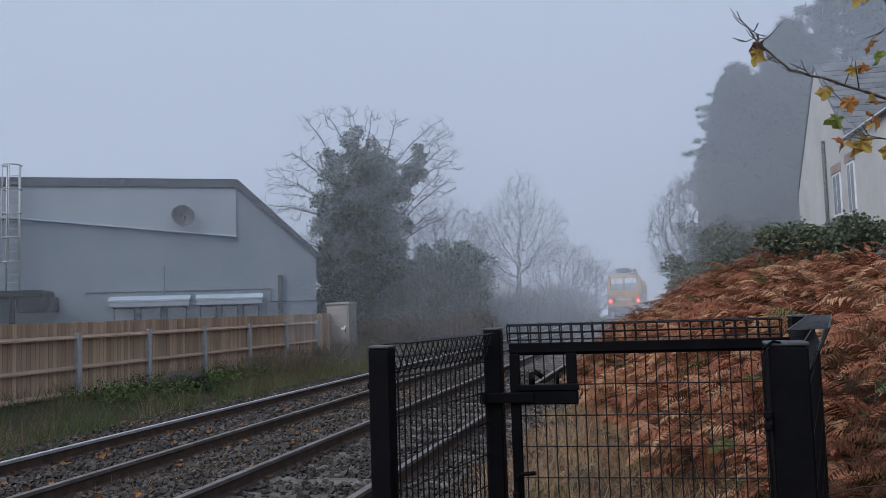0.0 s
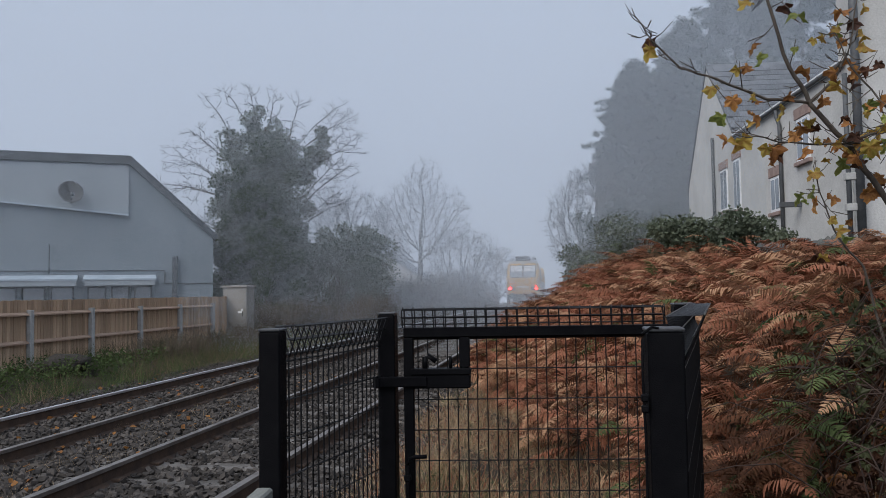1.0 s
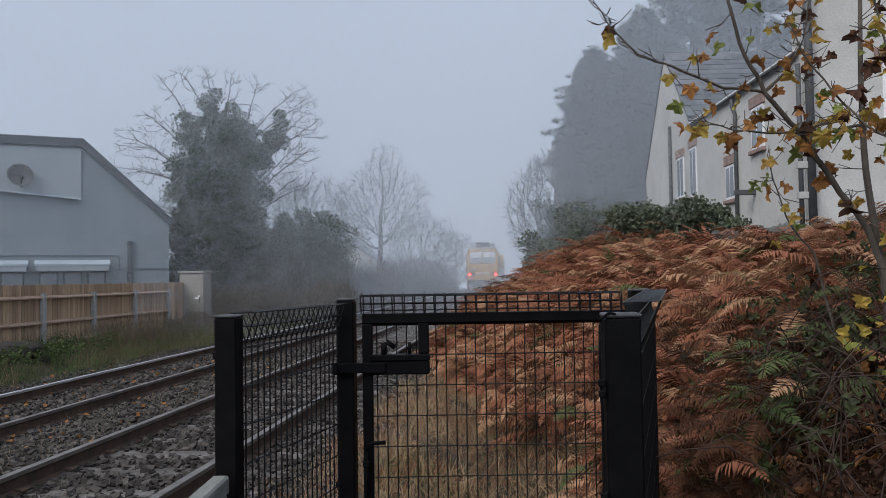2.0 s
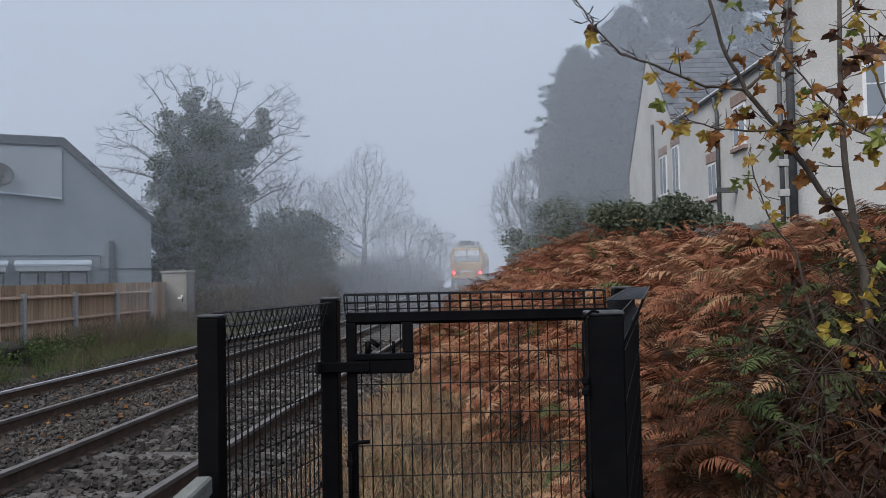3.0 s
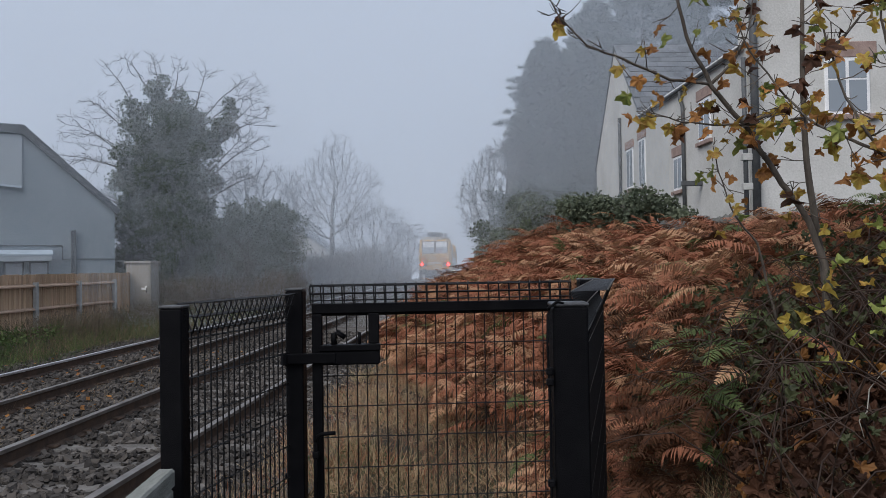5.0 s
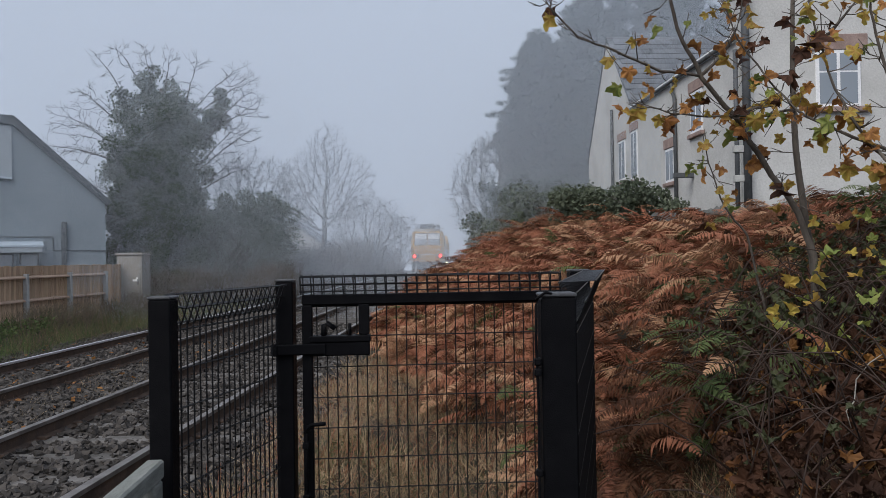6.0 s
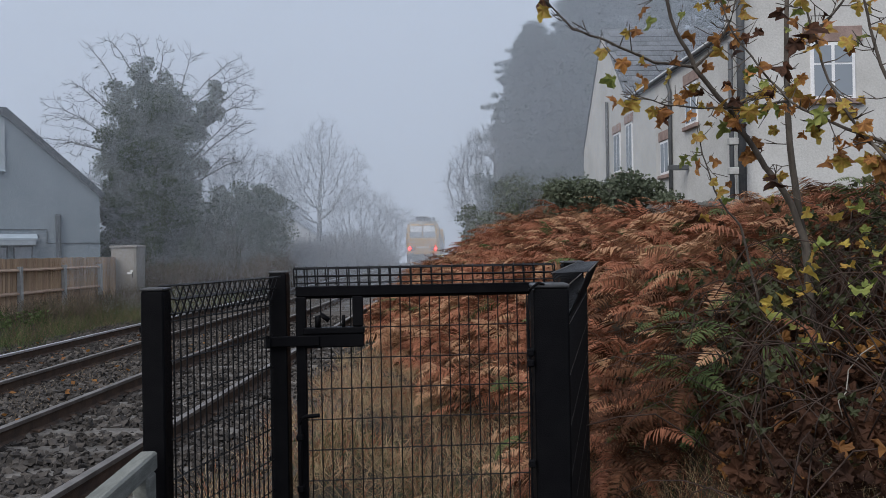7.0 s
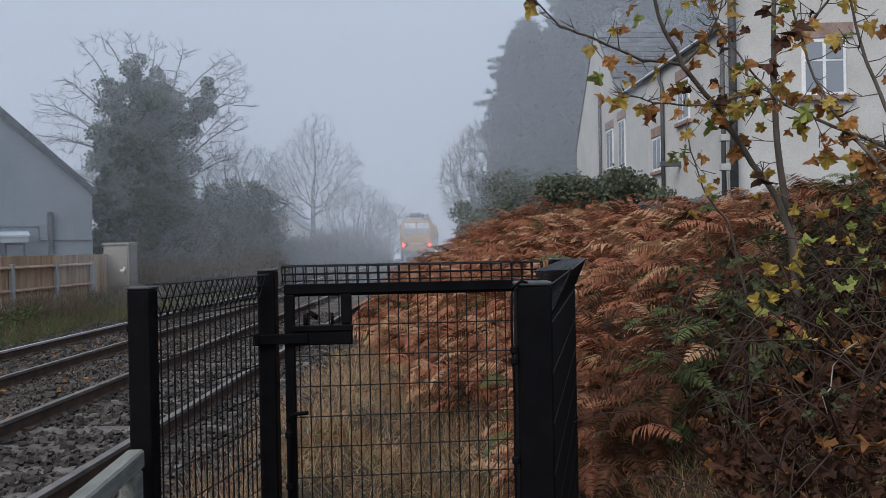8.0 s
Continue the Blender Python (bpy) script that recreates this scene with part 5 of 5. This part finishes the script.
def lobed_leaf(name, seed, curl):
    """A five-lobed leaf 1 across on a thin stalk."""
    rr = random.Random(seed)
    bm = bmesh.new()
    tips = [(-128, 0.42), (-62, 0.56), (0, 0.66), (62, 0.56), (128, 0.42)]
    ring = []
    for i, (a, r) in enumerate(tips):
        for da, k in ((-23, 0.76), (-13, 0.80), (0, 1.0), (13, 0.80), (23, 0.76)):
            ring.append((a + da, r * k * rr.uniform(0.92, 1.08)))
        if i < 4:
            ring.append((a + 31, 0.37))
    ring.append((180, 0.10))
    c = bm.verts.new((0, 0, 0))
    vs, inner = [], []
    for a, r in ring:
        for k, row in ((1.0, vs), (0.55, inner)):
            x, y = k * r * math.sin(radians(a)), k * r * math.cos(radians(a))
            z = curl * (x * x * 0.9 - y * y * 0.7) + 0.24 * abs(x) + k * (0.09 * math.sin(a * 0.11 + seed) + rr.uniform(-0.05, 0.05))
            row.append(bm.verts.new((x, y, z)))
    for i in range(len(vs)):
        j = (i + 1) % len(vs)
        bm.faces.new((c, inner[i], inner[j]))
        bm.faces.new((inner[i], vs[i], vs[j]))
        bm.faces.new((inner[i], vs[j], inner[j]))
    s0, s1 = bm.verts.new((-0.012, -0.08, 0)), bm.verts.new((0.012, -0.08, 0))
    s2 = bm.verts.new((0.0, -0.62, 0.10))
    bm.faces.new((s0, s1, s2))
    me = bpy.data.meshes.new(name)
    bm.to_mesh(me)
    bm.free()
    me.polygons.foreach_set("use_smooth", [True] * len(me.polygons))
    return me


LEAFS = []
for i, m in enumerate((M_LYEL, M_LORA, M_LGRN, M_LBRN, M_LORA, M_LYEL, M_LYEL, M_LORA)):
    for k in range(2):
        me = lobed_leaf("leaf", i * 5 + k, (-1.0, 1.3)[k] * (2.2 if m is M_LBRN else 1))
        me.materials.append(m)
        LEAFS.append(me)
rs = random.Random(78)
rs.shuffle(TIPS)
for e, _ in TIPS[:250]:
    if e.x < 0.75 and rs.random() < 0.9:
        continue
    s = rs.uniform(0.05, 0.115)
    o = link("leaf", rs.choice(LEAFS), None, syc)
    o.matrix_world = Matrix.Translation(e + Vector((rs.gauss(0, 0.01), rs.gauss(0, 0.01), -0.04 * rs.random()))) @ Euler((rs.gauss(-1.9, 0.5), rs.gauss(0, 0.5), rs.uniform(0, 6.28))).to_matrix().to_4x4() @ Matrix.Diagonal((s, s, s, 1)) @ Matrix.Translation((0, 0.6, 0))

# ---- undergrowth below the tree: fallen leaves, bramble canes, low green leaves ----
def litter(name, n, m, seed, size, keep, label, lift=(0.02, 0.5)):
    rng_ = np.random.default_rng(seed)
    src = lobed_leaf("leaf_shape", seed, 0.9)
    tv = np.array([v.co[:] for v in src.vertices])
    tf_ = np.array([p.vertices[:] for p in src.polygons])
    bpy.data.meshes.remove(src)
    x, y = rng_.uniform(0.9, 3.4, n * 4), rng_.uniform(2.6, 6.2, n * 4)
    ok = keep(x, y)
    x, y = x[ok][:n], y[ok][:n]
    k = len(x)
    z = ground_h(x, y) + rng_.uniform(*lift, k)
    fr = frames_of(rng_.uniform(0, 6.28, k), rng_.normal(0.5, 0.7, k), rng_.normal(0, 0.6, k), rng_.uniform(*size, k))
    return tagged(link(name, scatter_mesh(name, tv, tf_, [m], (fr, np.stack([x, y, z], -1))), None), label, "leaves", kind="stuff")


dark_side = lambda x, y: x > 1.05 + 0.18 * (y - 3)
litter("fallen_leaves", 3600, M_LBRN, 91, (0.045, 0.11), dark_side, "withered dark brown leaves caught in the undergrowth", (0.01, 0.28))
litter("fallen_leaves", 260, M_LORA, 92, (0.06, 0.12), dark_side, "orange-brown fallen leaves on the undergrowth", (0.05, 0.32))
litter("hanging_leaves", 60, M_LYEL, 93, (0.06, 0.11), lambda x, y: dark_side(x, y) & (x > 1.5) & (y > 3.6) & (y < 5), "yellow leaves on low shoots", (0.45, 0.9))
litter("shoot_leaves", 75, M_LGRN, 96, (0.06, 0.11), lambda x, y: (x > 1.6) & (y > 3.3) & (y < 4.7), "yellow-green leaves on low shoots", (0.4, 0.9))
litter("bramble_leaves", 380, M_DKGREEN, 94, (0.035, 0.08), dark_side, "dull green bramble leaves", (0.1, 0.7))
litter("ivy_patch", 450, M_DKGREEN, 95, (0.045, 0.09), lambda x, y: (y > 3.9) & (x > 1.25 + 0.2 * np.sin(y * 5)), "dark green ivy leaves among the bracken", (0.2, 0.72))
M_CANE = mat("dark_bramble_cane", (0.028, 0.017, 0.013), (0.065, 0.042, 0.032), 8, 0.8, 0.3)
M_PALE = mat("bleached_twig", (0.28, 0.26, 0.22), (0.42, 0.39, 0.34), 8, 0.85, 0.3)
t = Tubes()
rs = random.Random(15)
for k in range(420):
    x, y = rs.uniform(1.1, 3.0), rs.uniform(2.9, 5.4)
    if x < 1.05 + 0.18 * (y - 3):
        continue
    z = float(ground_h(x, y)) + rs.uniform(0, 0.38)
    a, ln, h = rs.uniform(0, 6.28), rs.uniform(0.3, 0.9), rs.uniform(0.1, 0.5)
    pts = [Vector((x + math.cos(a) * ln * u, y + math.sin(a) * ln * u * 0.6, z + h * math.sin(u * 2.7) + rs.gauss(0, 0.015))) for u in (0, 0.2, 0.4, 0.6, 0.8, 1.0)]
    t.add(pts, [0.004, 0.0038, 0.0034, 0.003, 0.0025, 0.002], 4)
tagged(link("bramble", t.mesh("bramble"), M_CANE), "tangle of thin dark bramble canes on the bank", "bramble", kind="stuff")
wt = thing("bleached_twig", (1.66, 3.45, 0.9), "crooked bleached dead twig in the undergrowth", "twig")
t = Tubes()
t.add([(0.08, 0.0, 0.14), (0.02, 0.0, 0.10), (-0.03, 0.01, 0.03), (-0.045, 0.0, -0.06), (-0.075, 0.01, -0.10), (-0.06, 0.0, -0.17)], [0.0018, 0.0025, 0.0028, 0.0028, 0.0024, 0.0018], 6)
link("twig", t.mesh("twig"), M_PALE, wt)
# weeds at the foot of the timber fence
bush("weed_patch", (-10.0, 15.2, 0), lumps(r8, 40, 60, [(-0.7, 0.9), (-3.2, 2.6), (0.0, 0.18)], (0.12, 0.26)), (0.03, 0.075), M_GRASS, 71, "low green nettles and weeds by the fence", "weeds")
bush("dead_weed_patch", (-9.9, 20.5, 0), lumps(r8, 60, 60, [(-0.8, 0.9), (-3.2, 5.6), (0.0, 0.25)], (0.14, 0.30)), (0.2, 0.45), M_SCRUB, 72, "brown dead weeds by the fence end", "weeds", 0, "stalk")
mound = thing("soil_heap", (-10.1, 15.3, 0.1), "small dark heap of soil by the fence", "heap")
bm = bmesh.new()
bmesh.ops.create_icosphere(bm, subdivisions=3, radius=1)
for v in bm.verts:
    v.co *= 1 + 0.25 * noise.noise(v.co * 2.2)
    v.co = Vector((v.co.x * 0.35, v.co.y * 0.8, v.co.z * 0.22))
part("heap", bm, M_BED, mound, smooth=True)

# ---- yellow rail machine, standing far down the near line ----
tr = thing("rail_maintenance_vehicle", (-3.25, 66, 0), "yellow rail maintenance vehicle with red tail lamps lit", "train")


def tp(name, bm, m, label="", parent=None, smooth=False):
    bmesh.ops.recalc_face_normals(bm, faces=bm.faces)
    return part(name, bm, m, parent or tr, label, smooth)


def cab_shell(y0, flip, ln=2.5):
    bm = bmesh.new()
    rings = []
    for z, off, w in ((1.15, 0.12, 1.32), (2.38, 0.0, 1.36), (3.52, 0.34, 1.25), (3.62, 0.40, 1.20)):
        pts = [(-w, ln), (-w, 0.34 + off), (-w + 0.22, off), (w - 0.22, off), (w, 0.34 + off), (w, ln)]
        rings.append([bm.verts.new((x, y0 + (y if not flip else -y), z)) for x, y in pts])
    for a, b in zip(rings, rings[1:]):
        for i in range(6):
            bm.faces.new((a[i], a[(i + 1) % 6], b[(i + 1) % 6], b[i]))
    bm.faces.new(rings[0][::-1])
    bm.faces.new(rings[-1])
    return bm


cabr = tp("cab", cab_shell(0, False), M_YEL, "yellow driving cab")
tp("cab_roof", prism([(-1.2, 3.625), (1.2, 3.625), (1.05, 3.83), (-1.05, 3.83)], "y", 0.42, 2.6), M_CREAM, "grimy cream cab roof", cabr)
tp("roof_edge", box(-1.3, 1.3, 2.3, 2.62, 3.84, 3.90), M_GREYBOX, parent=cabr)
sl = math.atan2(0.34, 1.14)
WM = Matrix.Translation((0, -0.008, 2.38)) @ Matrix.Rotation(-sl, 4, "X")
M_CABGLASS = glass("cab_glass", (0.42, 0.45, 0.48), 0.06)
for a, b in ((-1.0, -0.06), (0.06, 1.0)):
    f = tp("windscreen", box(a - 0.04, b + 0.04, -0.012, 0.0, 0.10, 1.14, 0.004, WM), M_BLACK, "black rubber window surround", cabr)
    tp("pane", box(a, b, -0.02, -0.013, 0.14, 1.10, 0.0, WM), M_CABGLASS, parent=f)
    tp("blind", box(a + 0.02, b - 0.02, -0.026, -0.021, 0.62, 1.08, 0.0, WM), M_WHITE, "pale roller blind", f)
for s in (-1, 1):
    tp("wiper", box(-0.012, 0.012, -0.05, -0.035, 0.45, 1.2, 0.0, WM @ Matrix.Translation((s * 0.32, 0, 0)) @ Matrix.Rotation(s * 0.42, 4, "Y")), M_BLACK, parent=cabr)
    lh = tp("lamp_housing", box(s * 0.93 - 0.27, s * 0.93 + 0.27, 0.03, 0.12, 1.45, 1.76, 0.03), M_BLACK, "black lamp housing", cabr)
    bm = bmesh.new()
    bmesh.ops.create_cone(bm, cap_ends=True, segments=20, radius1=0.125, radius2=0.115, depth=0.05)
    bm.transform(Matrix.Translation((s * 1.06, 0.01, 1.605)) @ Matrix.Rotation(radians(90), 4, "X"))
    tp("tail_lamp", bm, M_RED, "lit red tail lamp", lh)
    bm = bmesh.new()
    bmesh.ops.create_cone(bm, cap_ends=True, segments=20, radius1=0.11, radius2=0.10, depth=0.05)
    bm.transform(Matrix.Translation((s * 0.80, 0.01, 1.605)) @ Matrix.Rotation(radians(90), 4, "X"))
    tp("marker_lamp", bm, M_GREYBOX, "unlit clear marker lamp", lh)
    tube("grab_rail", [(s * 0.85 - 0.18, -0.02, 2.12), (s * 0.85 - 0.18, -0.07, 2.12), (s * 0.85 + 0.18, -0.07, 2.12), (s * 0.85 + 0.18, -0.02, 2.12)], 0.018, M_WRAIL, cabr)
    tube("corner_rail", [(s * 1.33, 0.2, 1.35), (s * 1.40, 0.12, 1.38), (s * 1.40, 0.12, 1.9), (s * 1.33, 0.2, 1.95)], 0.018, M_WRAIL, cabr)
    bm = bmesh.new()
    bmesh.ops.create_cone(bm, cap_ends=True, segments=24, radius1=0.30, radius2=0.27, depth=0.07)
    bm.transform(Matrix.Translation((s * 0.87, -0.52, 1.03)) @ Matrix.Rotation(radians(90), 4, "X") @ Matrix.Diagonal((1, 0.72, 1, 1)))
    bf = tp("buffer", bm, M_DIRT, "black oval buffer")
    tube("buffer_shank", [(s * 0.87, -0.5, 1.03), (s * 0.87, 0.2, 1.03)], 0.12, M_DIRT, bf, sides=12)
    tp("step_board", box(s * 0.87 - 0.25, s * 0.87 + 0.25, -0.35, 0.1, 1.16, 1.24, 0.02), M_YEL, "yellow step")
    tp("lifeguard", box(s * 0.95 - 0.1, s * 0.95 + 0.1, -0.1, 0.0, 0.3, 0.78, 0.03), M_WRAIL, "white-painted guard iron")
    g = tp("side_window", box(s * 1.37 - 0.02, s * 1.37 + 0.012, 0.75, 1.35, 2.35, 3.3, 0.01), M_BLACK, parent=cabr)
    tp("pane", box(s * 1.383 - 0.004, s * 1.383 + 0.004, 0.80, 1.30, 2.40, 3.25), M_CABGLASS, parent=g)
    bm = bmesh.new()
    bmesh.ops.create_cone(bm, cap_ends=True, segments=20, radius1=0.16, radius2=0.05, depth=0.3)
    bm.transform(Matrix.Translation((0.72 + s * 0.18, 0.35, 4.0)) @ Matrix.Rotation(radians(-90), 4, "X"))
    tp("horn", bm, M_GREYBOX, "round grey horn", smooth=True)
bm = bmesh.new()
bmesh.ops.create_cone(bm, cap_ends=True, segments=20, radius1=0.14, radius2=0.12, depth=0.08)
bm.transform(Matrix.Translation((0, 0.36, 3.64)) @ Matrix.Rotation(radians(90), 4, "X"))
tp("headlamp", bm, M_CREAM, "round unlit headlamp", cabr)
ac = tp("air_conditioner", box(-0.62, 0.5, 0.55, 1.9, 3.85, 4.25, 0.06), M_GREYBOX, "dirty grey roof air-conditioning unit")
for k in range(7):
    tp("grille_bar", box(-0.56, 0.44, 0.53, 0.548, 3.90 + k * 0.045, 3.915 + k * 0.045), M_BLACK, parent=ac)
tp("number_bar", box(-0.55, 0.5, 0.055, 0.075, 1.66, 1.78), M_WRAIL, "white number drawn as a plain bar", cabr)
tp("headstock", box(-1.3, 1.3, 0.0, 0.3, 0.35, 1.145, 0.03), M_DIRT, "grimy black headstock")
for x in (-0.55, -0.1, 0.1, 0.5):
    tube("air_hose", [(x, -0.03, 0.95), (x + 0.03, -0.16, 0.85), (x + 0.05, -0.17, 0.6), (x - 0.02, -0.08, 0.45)], 0.028, M_DIRT)
for o in [q for q in scene.collection.objects if q.name.startswith("air_hose")]:
    o.parent = tr
tp("coupling_hook", box(-0.06, 0.06, -0.35, 0.0, 0.9, 1.08, 0.02), M_DIRT)
tp("underframe", box(-1.2, 1.2, 0.3, 19.5, 0.85, 1.145), M_DIRT)
tp("deck", box(-1.36, 1.36, 2.52, 16.9, 1.15, 1.24), M_DIRT)
box_ = tp("equipment_housing", box(-0.95, 0.95, 2.9, 9.6, 1.25, 3.45, 0.05), M_GREYBOX, "grey louvred equipment housing")
for k in range(5):
    tp("door_panel", box(0.952, 0.975, 3.1 + k * 1.28, 4.25 + k * 1.28, 1.4, 3.2, 0.01), M_GREYBOX, parent=box_)
tp("equipment_housing", box(-1.0, 1.0, 9.8, 16.5, 1.25, 3.55, 0.05), M_GREYBOX, "grey equipment housing")
cabf = tp("cab", cab_shell(19.4, True), M_YEL, "yellow far driving cab")
tp("side_window", box(1.34, 1.375, 17.6, 18.5, 2.4, 3.2, 0.01), M_BLACK, parent=cabf)
for k in range(10):
    y = 2.75 + k * 1.5
    tube("rail_post", [(1.32, y, 1.24), (1.32, y, 2.2)], 0.025, M_WRAIL, tr, sides=6)
for z in (1.75, 2.2):
    tube("guard_rail", [(1.32, 2.75, z), (1.32, 16.25, z)], 0.025, M_WRAIL, tr, "white guard rail", sides=6)
tube("door_rail", [(1.36, 2.6, 1.1), (1.38, 2.6, 2.75), (1.38, 2.75, 2.85), (1.36, 2.9, 2.75), (1.36, 2.9, 1.1)], 0.03, M_WRAIL, tr)
for y in (2.2, 4.0, 15.2, 17.0):
    for x in (-0.75, 0.75):
        bm = bmesh.new()
        bmesh.ops.create_cone(bm, cap_ends=True, segments=28, radius1=0.42, radius2=0.42, depth=0.13)
        bm.transform(Matrix.Translation((x, y, 0.425)) @ Matrix.Rotation(radians(90), 4, "Y"))
        tp("wheel", bm, M_DIRT)
for y in (3.1, 16.1):
    tp("bogie_frame", box(-1.05, 1.05, y - 1.6, y + 1.6, 0.45, 0.80, 0.04), M_DIRT)
for k in range(5):
    tp("side_lamp", box(1.21, 1.25, 3.5 + k * 3.0, 3.65 + k * 3.0, 0.95, 1.0), M_LAMP, "small lit underframe lamp")
# slogan on the cab side, inside a thin ring
for txt, z, sz in (("DELIVERING", 2.66, 0.17), ("RAIL BENEFITS", 2.46, 0.15)):
    cu = bpy.data.curves.new("slogan", "FONT")
    cu.body, cu.size, cu.extrude, cu.align_x = txt, sz, 0.003, "CENTER"
    cu.materials.append(M_BLACK)
    o = new("slogan", cu)
    o.parent = tr
    o.matrix_basis = Matrix.Translation((1.372, 1.92, z)) @ Matrix.Rotation(radians(90), 4, "Z") @ Matrix.Rotation(radians(90), 4, "X")
tube("logo_ring", [(1.372, 1.92 + 0.5 * math.cos(a), 2.6 + 0.62 * math.sin(a)) for a in [6.2832 * k / 32 for k in range(33)]], 0.010, M_BLACK, tr, sides=5)
tp("maker_bar", box(1.36, 1.366, 1.2, 1.75, 1.92, 2.0), M_BLACK, "maker's name as a plain dark bar")
tp("number_bar", box(1.36, 1.366, 1.3, 1.85, 1.5, 1.58), M_WRAIL)

# ---- ballast stones ----
def stone(seed):
    rr = np.random.default_rng(seed)
    bm = bmesh.new()
    bmesh.ops.create_cube(bm, size=1)
    for v in bm.verts:
        v.co = Vector((v.co.x * rr.uniform(0.45, 1.35), v.co.y * rr.uniform(0.35, 1.1), v.co.z * rr.uniform(0.25, 0.7)))
    bmesh.ops.triangulate(bm, faces=bm.faces[:])
    tv = np.array([v.co[:] for v in bm.verts])
    bm.verts.index_update()
    tf_ = np.array([[v.index for v in f.verts] for f in bm.faces])
    bm.free()
    return tv, tf_


bal = thing("ballast_stones", (-4.7, 8, 0), "loose angular grey-brown ballast stones round the sleepers", "ballast", kind="stuff")
BAI = bal.matrix_world.inverted()
for g in range(4):
    rr = np.random.default_rng(200 + g)
    n = 8500
    y = 3.2 + rr.random(n) ** 1.5 * 17
    x = rr.uniform(-8.2, -1.35, n)
    # fewer on the sleeper tops of the near track
    on_s = (np.abs(((y + 13) % 0.68) - 0.34) > 0.215) & (x > -4.6) & (x < -1.95)
    ok = ~on_s | (rr.random(n) < 0.55)
    for xr_ in (RAIL_A, RAIL_B, RAIL_C, RAIL_D):
        ok &= np.abs(x - xr_) > 0.075
    x, y = x[ok], y[ok]
    k = len(x)
    z = ground_h(x, y) + rr.uniform(0.0, 0.03, k)
    tv, tf_ = stone(g)
    fr = frames_of(rr.uniform(0, 6.28, k), rr.normal(0, 0.5, k), rr.normal(0, 0.5, k), rr.uniform(0.03, 0.075, k))
    o = link("stones", scatter_mesh("stones", tv, tf_, [M_STONE], (fr, np.stack([x, y, z], -1))), None, bal)
    o.matrix_parent_inverse = BAI
rr = np.random.default_rng(300)
k = 260
x, y = rr.uniform(-8.2, -4.2, k), rr.uniform(4, 16, k)
fr = frames_of(rr.uniform(0, 6.28, k), rr.normal(0, 0.4, k), rr.normal(0, 0.4, k), rr.uniform(0.04, 0.09, k))
tagged(link("leaf_litter", scatter_mesh("leaf_litter", LEAF_V, LEAF_F, [M_LORA], (fr, np.stack([x, y, ground_h(x, y) + 0.06], -1))), None), "scattered orange-brown fallen leaves between the tracks", "leaves", kind="stuff")
